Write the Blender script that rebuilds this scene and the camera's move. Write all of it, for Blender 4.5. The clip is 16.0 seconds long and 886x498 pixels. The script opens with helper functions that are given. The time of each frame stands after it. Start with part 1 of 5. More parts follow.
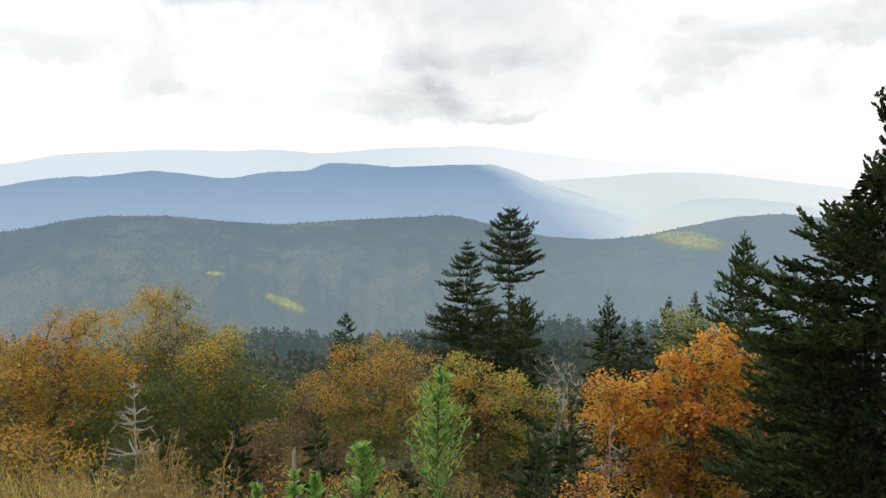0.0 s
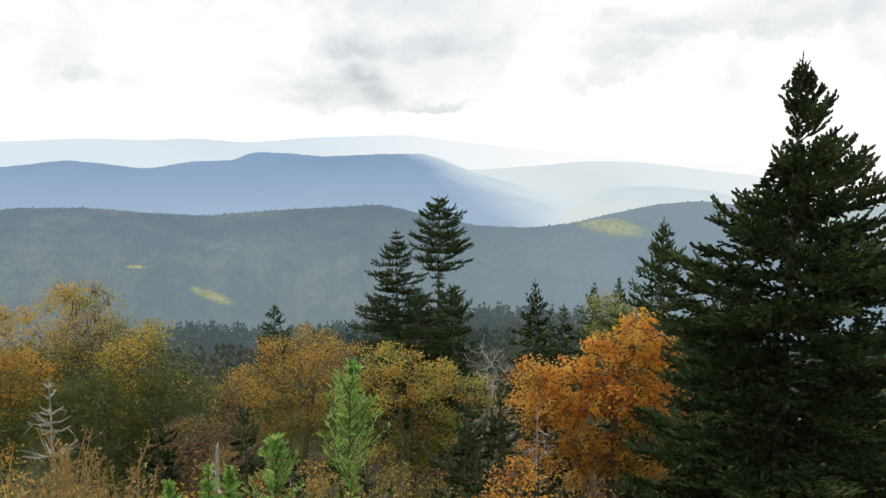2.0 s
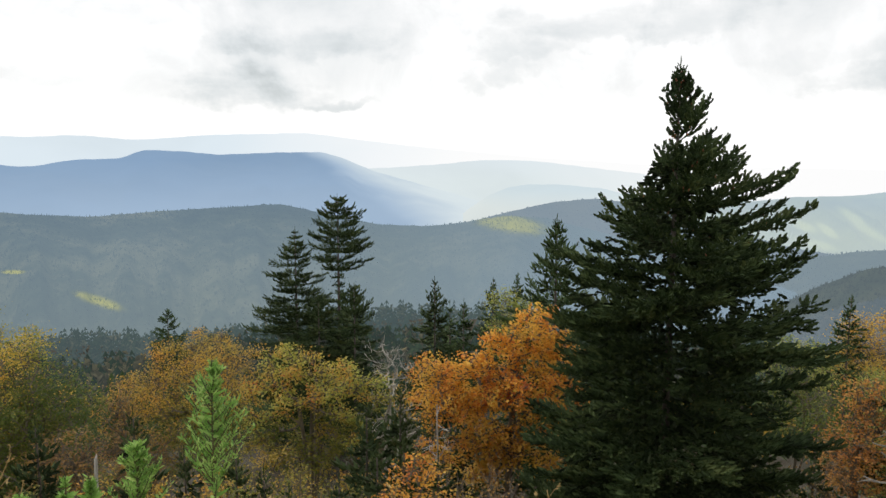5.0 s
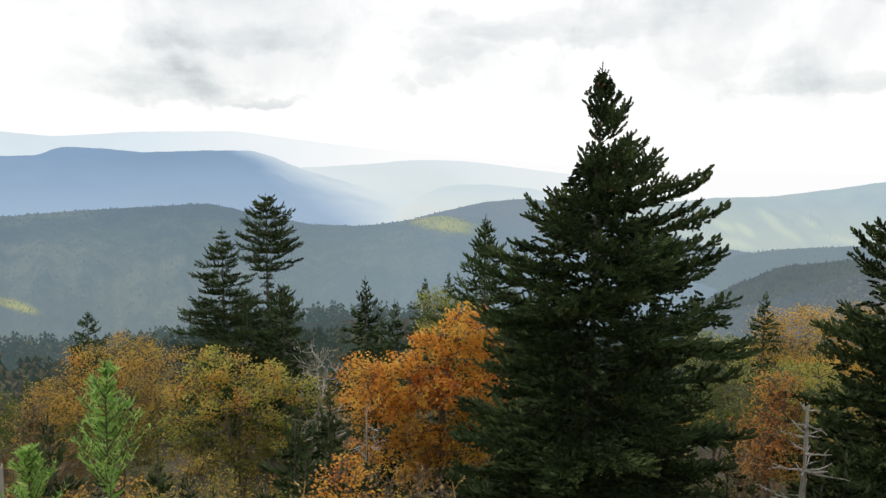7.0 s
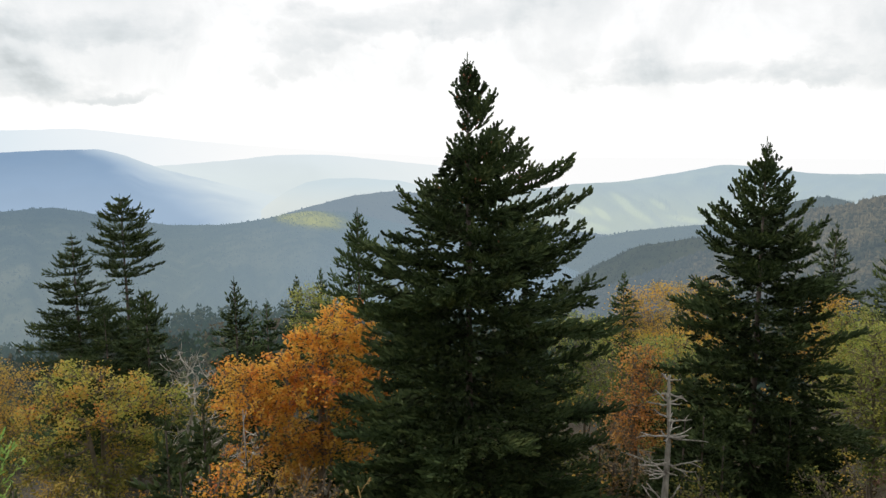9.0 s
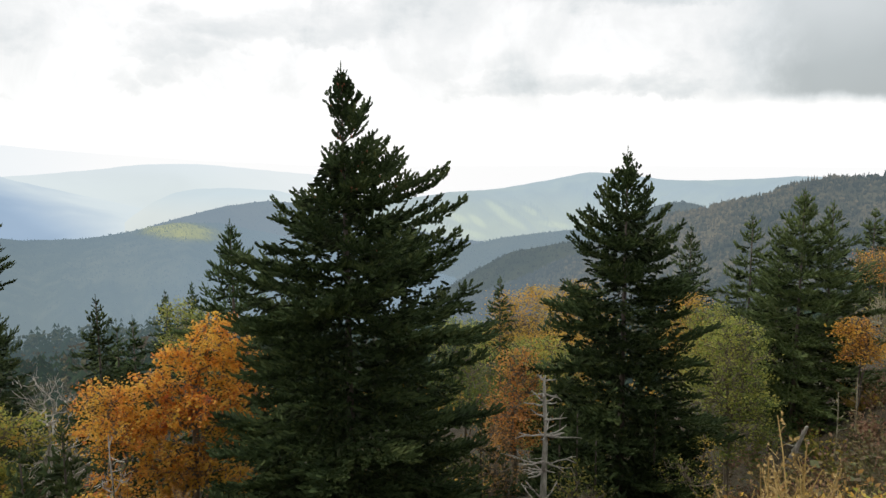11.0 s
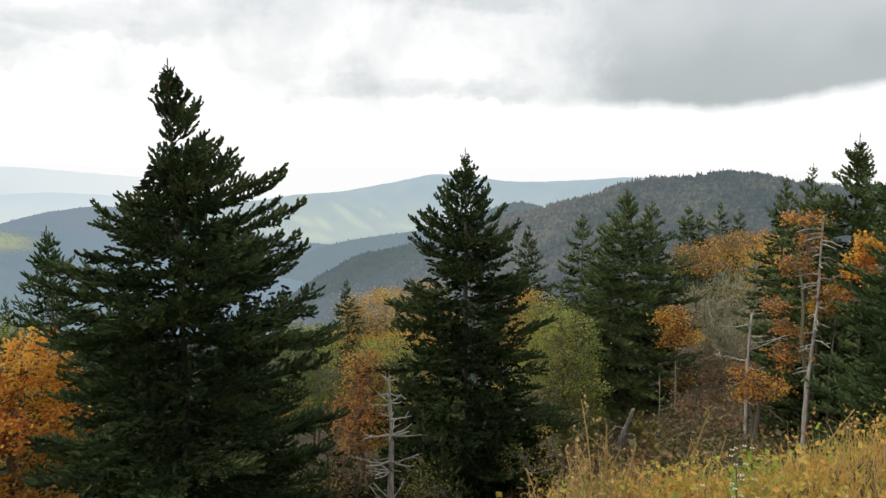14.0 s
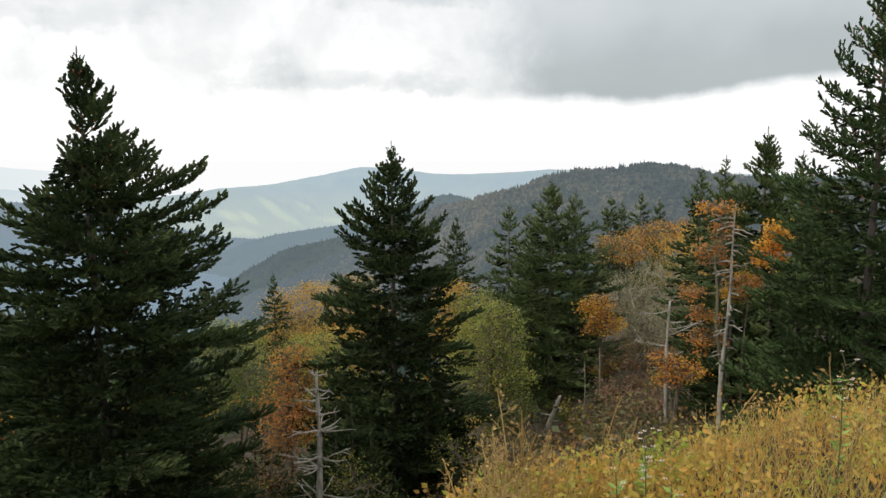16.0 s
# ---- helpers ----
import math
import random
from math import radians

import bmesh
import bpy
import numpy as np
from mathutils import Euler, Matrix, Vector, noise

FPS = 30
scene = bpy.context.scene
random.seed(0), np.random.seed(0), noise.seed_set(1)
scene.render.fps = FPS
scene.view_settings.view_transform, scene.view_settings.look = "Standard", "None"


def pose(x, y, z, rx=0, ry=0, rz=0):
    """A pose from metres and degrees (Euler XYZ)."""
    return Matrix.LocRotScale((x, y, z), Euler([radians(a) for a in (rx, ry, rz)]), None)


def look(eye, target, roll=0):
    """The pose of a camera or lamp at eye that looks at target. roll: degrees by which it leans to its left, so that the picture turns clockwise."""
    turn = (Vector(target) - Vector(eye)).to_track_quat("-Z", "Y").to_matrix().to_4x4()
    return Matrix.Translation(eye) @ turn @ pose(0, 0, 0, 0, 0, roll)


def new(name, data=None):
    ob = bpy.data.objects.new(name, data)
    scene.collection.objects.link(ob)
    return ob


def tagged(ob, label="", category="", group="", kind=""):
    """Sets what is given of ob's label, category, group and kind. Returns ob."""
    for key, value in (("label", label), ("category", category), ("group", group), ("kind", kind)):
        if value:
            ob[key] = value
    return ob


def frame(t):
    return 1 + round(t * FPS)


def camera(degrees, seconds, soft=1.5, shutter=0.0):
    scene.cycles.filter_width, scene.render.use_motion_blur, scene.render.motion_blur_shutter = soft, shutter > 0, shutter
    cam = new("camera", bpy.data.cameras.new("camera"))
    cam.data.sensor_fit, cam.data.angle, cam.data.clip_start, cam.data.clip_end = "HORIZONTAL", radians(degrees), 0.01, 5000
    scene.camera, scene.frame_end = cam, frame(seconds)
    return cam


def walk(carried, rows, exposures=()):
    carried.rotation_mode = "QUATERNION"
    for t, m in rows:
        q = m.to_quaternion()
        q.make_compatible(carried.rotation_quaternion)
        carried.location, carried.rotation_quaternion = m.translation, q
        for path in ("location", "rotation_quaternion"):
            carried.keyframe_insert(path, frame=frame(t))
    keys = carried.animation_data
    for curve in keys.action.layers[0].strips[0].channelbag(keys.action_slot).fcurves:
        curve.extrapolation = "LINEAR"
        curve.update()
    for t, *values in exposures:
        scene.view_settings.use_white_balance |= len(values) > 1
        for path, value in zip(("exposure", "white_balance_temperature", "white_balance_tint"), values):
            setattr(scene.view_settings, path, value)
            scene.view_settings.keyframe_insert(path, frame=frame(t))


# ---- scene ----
cam = camera(62.04, 16.0, soft=1.5)
ROWS = [
    (0.0, -0.000, 0.000, 1.600, 82.93, 0.15, -0.02),
    (0.5, 0.008, -0.001, 1.600, 83.07, 0.15, -1.35),
    (1.0, 0.022, -0.009, 1.603, 82.85, 0.20, -2.67),
    (1.5, 0.034, -0.018, 1.607, 82.25, 0.17, -4.08),
    (2.0, 0.054, -0.034, 1.612, 82.09, 0.15, -5.49),
    (2.5, 0.062, -0.042, 1.614, 82.01, 0.09, -6.96),
    (3.0, 0.079, -0.050, 1.613, 81.95, 0.10, -8.26),
    (3.5, 0.095, -0.061, 1.616, 81.94, 0.06, -9.38),
    (4.0, 0.101, -0.055, 1.608, 81.95, -0.05, -10.55),
    (6.5, 0.224, -0.125, 1.612, 82.02, -0.41, -16.97),
    (7.0, 0.226, -0.145, 1.616, 82.00, -0.63, -18.36),
    (7.5, 0.269, -0.117, 1.617, 81.90, -0.39, -20.97),
    (8.0, 0.245, -0.097, 1.602, 81.86, -0.24, -23.81),
    (8.5, 0.199, -0.062, 1.603, 81.65, 0.30, -26.35),
    (9.0, 0.169, -0.046, 1.611, 81.45, 0.54, -28.70),
    (11.5, 0.174, -0.056, 1.616, 82.37, 0.09, -40.40),
    (12.0, 0.201, -0.087, 1.614, 82.71, -0.48, -42.41),
    (12.5, 0.212, -0.115, 1.614, 82.87, -0.69, -44.51),
    (13.0, 0.237, -0.123, 1.608, 82.60, -0.29, -46.55),
    (13.5, 0.252, -0.137, 1.607, 82.27, 0.06, -48.34),
    (14.0, 0.261, -0.150, 1.606, 82.12, 0.25, -50.15),
    (14.5, 0.275, -0.163, 1.603, 81.98, 0.29, -51.49),
    (15.0, 0.286, -0.174, 1.604, 81.82, 0.32, -52.66),
    (15.5, 0.302, -0.182, 1.597, 81.68, 0.21, -54.04),
    (16.0, 0.311, -0.194, 1.600, 81.53, 0.25, -55.69),
]
walk(cam, [(t, pose(*p)) for t, *p in ROWS])

# ---------------------------------------------------------------- small helpers
rng = np.random.default_rng(7)


def math_node(nt, op, a, b=None, c=None):
    n = nt.nodes.new("ShaderNodeMath")
    n.operation = op
    for i, v in enumerate((a, b, c)):
        if v is None:
            continue
        if isinstance(v, (int, float)):
            n.inputs[i].default_value = v
        else:
            nt.links.new(v, n.inputs[i])
    return n.outputs[0]


def noise_node(nt, vec, scale, detail=4.0, rough=0.55, distortion=0.0):
    n = nt.nodes.new("ShaderNodeTexNoise")
    n.inputs["Scale"].default_value = scale
    n.inputs["Detail"].default_value = detail
    n.inputs["Roughness"].default_value = rough
    n.inputs["Distortion"].default_value = distortion
    if vec is not None:
        nt.links.new(vec, n.inputs["Vector"])
    return n


def ramp_node(nt, fac, stops, interpolation="LINEAR"):
    n = nt.nodes.new("ShaderNodeValToRGB")
    n.color_ramp.interpolation = interpolation
    el = n.color_ramp.elements
    while len(el) < len(stops):
        el.new(0.5)
    for e, (p, c) in zip(el, stops):
        e.position, e.color = p, (*c, 1.0)
    nt.links.new(fac, n.inputs[0])
    return n.outputs[0]


def mix_color(nt, fac, a, b, blend="MIX"):
    n = nt.nodes.new("ShaderNodeMix")
    n.data_type, n.blend_type = "RGBA", blend
    for key, v in ((0, fac), (6, a), (7, b)):
        if isinstance(v, (int, float)):
            n.inputs[key].default_value = v
        elif isinstance(v, tuple):
            n.inputs[key].default_value = (*v, 1.0)
        else:
            nt.links.new(v, n.inputs[key])
    return n.outputs[2]


def srgb(r, g, b):
    return tuple(((c / 255 + 0.055) / 1.055) ** 2.4 if c > 10 else c / 255 / 12.92 for c in (r, g, b))


# ---------------------------------------------------------------- sky and sun
SUN_AZ, SUN_EL = -55.0, 48.0
world = bpy.data.worlds.new("sky")
scene.world = world
world.use_nodes = True
wt = world.node_tree
wt.nodes.clear()
coord = wt.nodes.new("ShaderNodeTexCoord")
sep = wt.nodes.new("ShaderNodeSeparateXYZ")
wt.links.new(coord.outputs["Generated"], sep.inputs[0])
vx, vy, vz = sep.outputs
azim = math_node(wt, "MULTIPLY", math_node(wt, "ARCTAN2", vx, vy), 57.2958)
elev = math_node(wt, "MULTIPLY", math_node(wt, "ARCSINE", vz), 57.2958)
# flat cloud deck: the further away, the more foreshortened
deep = math_node(wt, "ADD", math_node(wt, "MAXIMUM", vz, 0.0), 0.10)
flat = wt.nodes.new("ShaderNodeCombineXYZ")
wt.links.new(math_node(wt, "DIVIDE", vx, deep), flat.inputs[0])
wt.links.new(math_node(wt, "DIVIDE", vy, deep), flat.inputs[1])
warp = noise_node(wt, coord.outputs["Generated"], 10.0, 7.0, 0.62)
wsep = wt.nodes.new("ShaderNodeSeparateColor")
wt.links.new(warp.outputs["Color"], wsep.inputs[0])
waz = math_node(wt, "MULTIPLY_ADD", math_node(wt, "SUBTRACT", wsep.outputs[0], 0.5), 9.0, azim)
wel = math_node(wt, "MULTIPLY_ADD", math_node(wt, "SUBTRACT", wsep.outputs[1], 0.5), 5.0, elev)


def step01(v):
    v = math_node(wt, "MINIMUM", math_node(wt, "MAXIMUM", v, 0.0), 1.0)
    return math_node(wt, "MULTIPLY", math_node(wt, "MULTIPLY", v, v), math_node(wt, "MULTIPLY_ADD", v, -2.0, 3.0))


drawn = wt.nodes.new("ShaderNodeMapping")
drawn.inputs["Scale"].default_value = (1, 1, 2.3)
wt.links.new(coord.outputs["Generated"], drawn.inputs[0])
billow = noise_node(wt, drawn.outputs[0], 15.0, 8.0, 0.60)
ragged_edge = math_node(wt, "MULTIPLY", math_node(wt, "SUBTRACT", billow.outputs["Fac"], 0.5), 2.6)


def cloud(az, el, half_az, half_el, dark):
    """A cloud with a flat base, thickest low down."""
    u = math_node(wt, "DIVIDE", math_node(wt, "SUBTRACT", waz, az), half_az)
    d = math_node(wt, "SUBTRACT", wel, el)
    above = math_node(wt, "DIVIDE", math_node(wt, "MAXIMUM", d, 0.0), half_el)
    below = math_node(wt, "DIVIDE", math_node(wt, "MINIMUM", d, 0.0), half_el * 0.55)
    v = math_node(wt, "ADD", above, below)
    q = math_node(wt, "MULTIPLY_ADD", u, u, math_node(wt, "MULTIPLY", v, v))
    body = step01(math_node(wt, "DIVIDE", math_node(wt, "ADD", math_node(wt, "SUBTRACT", 1.3, q), ragged_edge), 1.5))
    return math_node(wt, "MULTIPLY", body, math_node(wt, "MULTIPLY_ADD", math_node(wt, "MINIMUM", above, 1.0), -0.35 * dark, dark))


CLOUDS = [(3.5, 7.2, 8.0, 1.9, 0.22), (-1.0, 3.5, 5.2, 2.2, 0.30), (4.5, 2.9, 4.0, 0.6, 0.27), (-19, 4.9, 2.0, 1.0, 0.19), (-15, 4.4, 5.0, 0.9, 0.09), (-20.5, 11.6, 8, 2.0, 0.27),
          (-28, 7.3, 7, 1.6, 0.16), (-9, 9.0, 4, 1.6, 0.10), (26, 8.4, 10, 2.0, 0.22), (33, 8.9, 7, 2.2, 0.22), (15.5, 4.6, 1.5, 1.8, 0.15), (18.6, 5.6, 2.2, 1.6, 0.15), (20, 7.0, 6, 1.0, 0.16),
          (45.5, 4.3, 8, 1.5, 0.25), (54, 3.9, 6, 1.4, 0.33), (53, 10.8, 9, 2.2, 0.25), (40, 6.0, 6, 1.0, 0.09), (60, 5.0, 7, 2.0, 0.22)]
total = None
for item in CLOUDS:
    c = cloud(*item)
    total = c if total is None else math_node(wt, "MAXIMUM", total, c)
# broken cloud over the rest of the sky, thin in the gaps
broken = noise_node(wt, flat.outputs[0], 0.55, 6.0, 0.58)
high = math_node(wt, "MULTIPLY", math_node(wt, "SUBTRACT", broken.outputs["Fac"], 0.46), 1.1)
high = math_node(wt, "MULTIPLY", math_node(wt, "MAXIMUM", high, 0.0), 0.8)
rise = math_node(wt, "MINIMUM", math_node(wt, "MAXIMUM", math_node(wt, "DIVIDE", math_node(wt, "SUBTRACT", elev, 5.0), 8.0), 0.0), 1.0)
high = math_node(wt, "MULTIPLY", high, rise)
body = math_node(wt, "MULTIPLY", total, math_node(wt, "MULTIPLY_ADD", billow.outputs["Fac"], 0.9, 0.50))
veil = noise_node(wt, coord.outputs["Generated"], 5.0, 6.0, 0.6, 0.4)
veil = math_node(wt, "MULTIPLY", math_node(wt, "MAXIMUM", math_node(wt, "SUBTRACT", veil.outputs["Fac"], 0.45), 0.0), 1.1)
veil = math_node(wt, "MULTIPLY", veil, math_node(wt, "MINIMUM", math_node(wt, "MAXIMUM", math_node(wt, "DIVIDE", math_node(wt, "SUBTRACT", elev, 1.5), 3.0), 0.0), 1.0))
# the long grey bank with a flat base
slow = noise_node(wt, coord.outputs["Generated"], 6.0, 3.0, 0.5)
drift = math_node(wt, "SUBTRACT", slow.outputs["Fac"], 0.5)
base = math_node(wt, "MULTIPLY_ADD", math_node(wt, "MAXIMUM", math_node(wt, "SUBTRACT", azim, 74.0), 0.0), 0.14, 2.45)
lift = math_node(wt, "SUBTRACT", math_node(wt, "MULTIPLY_ADD", drift, 2.2, math_node(wt, "MULTIPLY_ADD", math_node(wt, "SUBTRACT", wel, elev), 0.30, elev)), base)
side = math_node(wt, "DIVIDE", math_node(wt, "SUBTRACT", math_node(wt, "MULTIPLY_ADD", math_node(wt, "SUBTRACT", waz, azim), 1.5, azim), 52.5), 12.5)
far_side = math_node(wt, "DIVIDE", math_node(wt, "SUBTRACT", 150.0, azim), 30.0)


bank = math_node(wt, "MULTIPLY", math_node(wt, "MULTIPLY", step01(math_node(wt, "DIVIDE", lift, 1.1)), step01(side)), step01(far_side))
top = step01(math_node(wt, "DIVIDE", math_node(wt, "SUBTRACT", 26.0, elev), 14.0))
deepness = math_node(wt, "MULTIPLY_ADD", step01(math_node(wt, "DIVIDE", lift, 9.0)), -0.20, math_node(wt, "MULTIPLY_ADD", drift, 0.4, 0.66))
bank = math_node(wt, "MULTIPLY", math_node(wt, "MULTIPLY", bank, top), deepness)
grey = math_node(wt, "ADD", math_node(wt, "ADD", body, high), veil)
grey = math_node(wt, "MAXIMUM", math_node(wt, "MULTIPLY", grey, math_node(wt, "MULTIPLY_ADD", bank, -0.9, 1.0)), bank)
cloud_col = ramp_node(wt, grey, [(0.0, (1.10, 1.10, 1.10)), (0.12, (0.965, 0.97, 0.97)), (0.36, (0.75, 0.785, 0.80)), (0.62, (0.50, 0.54, 0.552)), (1.0, (0.37, 0.40, 0.41))])
sky = wt.nodes.new("ShaderNodeTexSky")
sky.sky_type, sky.sun_disc = "NISHITA", False
sky.sun_elevation, sky.sun_rotation = radians(SUN_EL), radians(SUN_AZ)
sky_dim = mix_color(wt, 1.0, sky.outputs[0], (0.10, 0.10, 0.10), "MULTIPLY")
both = mix_color(wt, 0.94, sky_dim, cloud_col)
bg = wt.nodes.new("ShaderNodeBackground")
bg.inputs["Strength"].default_value = 1.0
wt.links.new(both, bg.inputs["Color"])
wout = wt.nodes.new("ShaderNodeOutputWorld")
wt.links.new(bg.outputs[0], wout.inputs[0])

sun_data = bpy.data.lights.new("sun", "SUN")
sun_data.energy, sun_data.angle, sun_data.color = 1.5, radians(11), (1.0, 0.93, 0.82)
sun = new("sun", sun_data)
sd = Vector((math.sin(radians(SUN_AZ)) * math.cos(radians(SUN_EL)), math.cos(radians(SUN_AZ)) * math.cos(radians(SUN_EL)), math.sin(radians(SUN_EL))))
sun.matrix_world = look(sd * 200, (0, 0, 0))


# ---------------------------------------------------------------- materials
def material(name):
    m = bpy.data.materials.new(name)
    m.use_nodes = True
    nt = m.node_tree
    b = nt.nodes["Principled BSDF"]
    return m, nt, b


def bark_material(name, dark, light, scale=9.0):
    m, nt, b = material(name)
    tc = nt.nodes.new("ShaderNodeTexCoord")
    mp = nt.nodes.new("ShaderNodeMapping")
    mp.inputs["Scale"].default_value = (1, 1, 0.22)
    nt.links.new(tc.outputs["Object"], mp.inputs[0])
    n1 = noise_node(nt, mp.outputs[0], scale, 6, 0.65)
    n2 = noise_node(nt, tc.outputs["Object"], 1.7, 3, 0.5)
    f = math_node(nt, "MULTIPLY_ADD", n2.outputs["Fac"], 0.5, math_node(nt, "MULTIPLY", n1.outputs["Fac"], 0.6))
    nt.links.new(ramp_node(nt, f, [(0.35, dark), (0.75, light)]), b.inputs["Base Color"])
    b.inputs["Roughness"].default_value = 0.9
    bp = nt.nodes.new("ShaderNodeBump")
    bp.inputs["Strength"].default_value, bp.inputs["Distance"].default_value = 0.6, 0.03
    nt.links.new(n1.outputs["Fac"], bp.inputs["Height"])
    nt.links.new(bp.outputs[0], b.inputs["Normal"])
    return m


def leaf_material(name, palette, patchiness=0.45, patch_scale=0.9, glow_through=0.40, rough=0.55, gloss=0.25):
    """Leaf colours: one draw per leaf, shifted in patches through the crown."""
    m, nt, b = material(name)
    geo = nt.nodes.new("ShaderNodeNewGeometry")
    tc = nt.nodes.new("ShaderNodeTexCoord")
    obj = nt.nodes.new("ShaderNodeObjectInfo")
    n = noise_node(nt, tc.outputs["Object"], patch_scale, 3, 0.55)
    n.noise_dimensions = "4D"
    nt.links.new(math_node(nt, "MULTIPLY", obj.outputs["Random"], 40.0), n.inputs["W"])
    f = math_node(nt, "MULTIPLY", geo.outputs["Random Per Island"], 1.0 - patchiness)
    spread = math_node(nt, "MULTIPLY_ADD", math_node(nt, "SUBTRACT", n.outputs["Fac"], 0.5), 2.2, 0.5)
    f = math_node(nt, "MULTIPLY_ADD", spread, patchiness, f)
    k = len(palette)
    col = ramp_node(nt, f, [((i + 0.5) / k, c) for i, c in enumerate(palette)])
    nt.links.new(col, b.inputs["Base Color"])
    b.inputs["Roughness"].default_value = rough
    b.inputs["Specular IOR Level"].default_value = gloss
    tr = nt.nodes.new("ShaderNodeBsdfTranslucent")
    nt.links.new(col, tr.inputs["Color"])
    mx = nt.nodes.new("ShaderNodeMixShader")
    mx.inputs[0].default_value = glow_through
    nt.links.new(b.outputs[0], mx.inputs[1])
    nt.links.new(tr.outputs[0], mx.inputs[2])
    nt.links.new(mx.outputs[0], nt.nodes["Material Output"].inputs[0])
    return m


def ground_material():
    m, nt, b = material("forest_floor")
    tc = nt.nodes.new("ShaderNodeTexCoord")
    n1 = noise_node(nt, tc.outputs["Object"], 0.35, 5, 0.6)
    n2 = noise_node(nt, tc.outputs["Object"], 7.0, 6, 0.7)
    c1 = ramp_node(nt, n1.outputs["Fac"], [(0.3, (0.026, 0.025, 0.012)), (0.5, (0.052, 0.040, 0.020)), (0.7, (0.036, 0.044, 0.015))])
    c2 = ramp_node(nt, n2.outputs["Fac"], [(0.3, (0.35, 0.32, 0.3)), (0.7, (1.25, 1.2, 1.1))])
    nt.links.new(mix_color(nt, 1.0, c1, c2, "MULTIPLY"), b.inputs["Base Color"])
    b.inputs["Roughness"].default_value = 0.95
    bp = nt.nodes.new("ShaderNodeBump")
    bp.inputs["Strength"].default_value, bp.inputs["Distance"].default_value = 0.8, 0.08
    nt.links.new(n2.outputs["Fac"], bp.inputs["Height"])
    nt.links.new(bp.outputs[0], b.inputs["Normal"])
    return m


def far_material(name, haze_glow, thickness, forest, sun_patches=(), scale=0.02, bright=None, mist=None, low=None, clearing=0.24):
    """Distant forest with haze painted on as a glow. The tuples (bearing, elevation, half width, half height, tilt), in
    degrees from the overlook, are patches of sunlight put into the colour.
    """
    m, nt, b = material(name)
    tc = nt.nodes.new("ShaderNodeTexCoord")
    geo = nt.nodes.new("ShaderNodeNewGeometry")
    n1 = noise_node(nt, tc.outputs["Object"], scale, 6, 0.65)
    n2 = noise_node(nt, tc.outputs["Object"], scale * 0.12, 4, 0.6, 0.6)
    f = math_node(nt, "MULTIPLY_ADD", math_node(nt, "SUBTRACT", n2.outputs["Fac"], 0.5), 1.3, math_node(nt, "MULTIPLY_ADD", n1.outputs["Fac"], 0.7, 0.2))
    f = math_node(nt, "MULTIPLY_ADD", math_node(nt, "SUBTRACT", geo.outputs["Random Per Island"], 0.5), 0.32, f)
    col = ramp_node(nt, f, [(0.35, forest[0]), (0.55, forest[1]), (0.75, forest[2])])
    pos = nt.nodes.new("ShaderNodeSeparateXYZ")
    nt.links.new(geo.outputs["Position"], pos.inputs[0])
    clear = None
    # sunlight painted as a yellow-green tint, with the haze thinned over it
    if sun_patches:
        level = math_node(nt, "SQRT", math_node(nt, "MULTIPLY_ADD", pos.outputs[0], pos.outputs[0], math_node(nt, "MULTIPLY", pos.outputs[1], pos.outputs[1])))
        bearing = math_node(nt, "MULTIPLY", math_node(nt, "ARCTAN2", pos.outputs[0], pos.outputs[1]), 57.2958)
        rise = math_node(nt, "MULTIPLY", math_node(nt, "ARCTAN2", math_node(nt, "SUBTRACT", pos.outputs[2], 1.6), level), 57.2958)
    for sx, sy, ra, rb, turn in sun_patches:
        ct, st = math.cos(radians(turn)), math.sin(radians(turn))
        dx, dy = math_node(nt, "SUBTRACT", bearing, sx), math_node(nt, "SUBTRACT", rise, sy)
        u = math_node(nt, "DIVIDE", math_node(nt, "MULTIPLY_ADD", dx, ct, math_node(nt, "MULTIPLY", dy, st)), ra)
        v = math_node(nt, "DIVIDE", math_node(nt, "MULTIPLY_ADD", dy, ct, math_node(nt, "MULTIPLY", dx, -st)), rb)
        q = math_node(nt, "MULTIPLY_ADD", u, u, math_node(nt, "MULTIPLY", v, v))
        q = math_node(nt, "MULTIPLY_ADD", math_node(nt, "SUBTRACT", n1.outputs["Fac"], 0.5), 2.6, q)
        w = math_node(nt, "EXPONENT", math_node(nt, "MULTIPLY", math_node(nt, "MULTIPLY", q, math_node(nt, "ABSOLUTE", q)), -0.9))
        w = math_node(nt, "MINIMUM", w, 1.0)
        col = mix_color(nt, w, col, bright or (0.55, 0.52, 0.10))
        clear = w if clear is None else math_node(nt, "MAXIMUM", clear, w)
    nt.links.new(col, b.inputs["Base Color"])
    b.inputs["Roughness"].default_value = 1.0
    b.inputs["Specular IOR Level"].default_value = 0.0
    # haze is put into the surface itself as a glowing colour
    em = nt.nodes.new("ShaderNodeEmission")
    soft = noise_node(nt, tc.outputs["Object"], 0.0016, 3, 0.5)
    glow, thick = haze_glow, math_node(nt, "MULTIPLY_ADD", math_node(nt, "SUBTRACT", soft.outputs["Fac"], 0.5), 0.2, thickness)
    if low:  # (height, depth, colour, extra): haze painted thicker into the valley
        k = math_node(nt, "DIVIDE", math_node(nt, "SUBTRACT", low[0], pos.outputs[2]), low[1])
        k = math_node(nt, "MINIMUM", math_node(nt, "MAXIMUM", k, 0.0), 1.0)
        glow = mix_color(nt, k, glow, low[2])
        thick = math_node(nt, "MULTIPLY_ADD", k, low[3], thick)
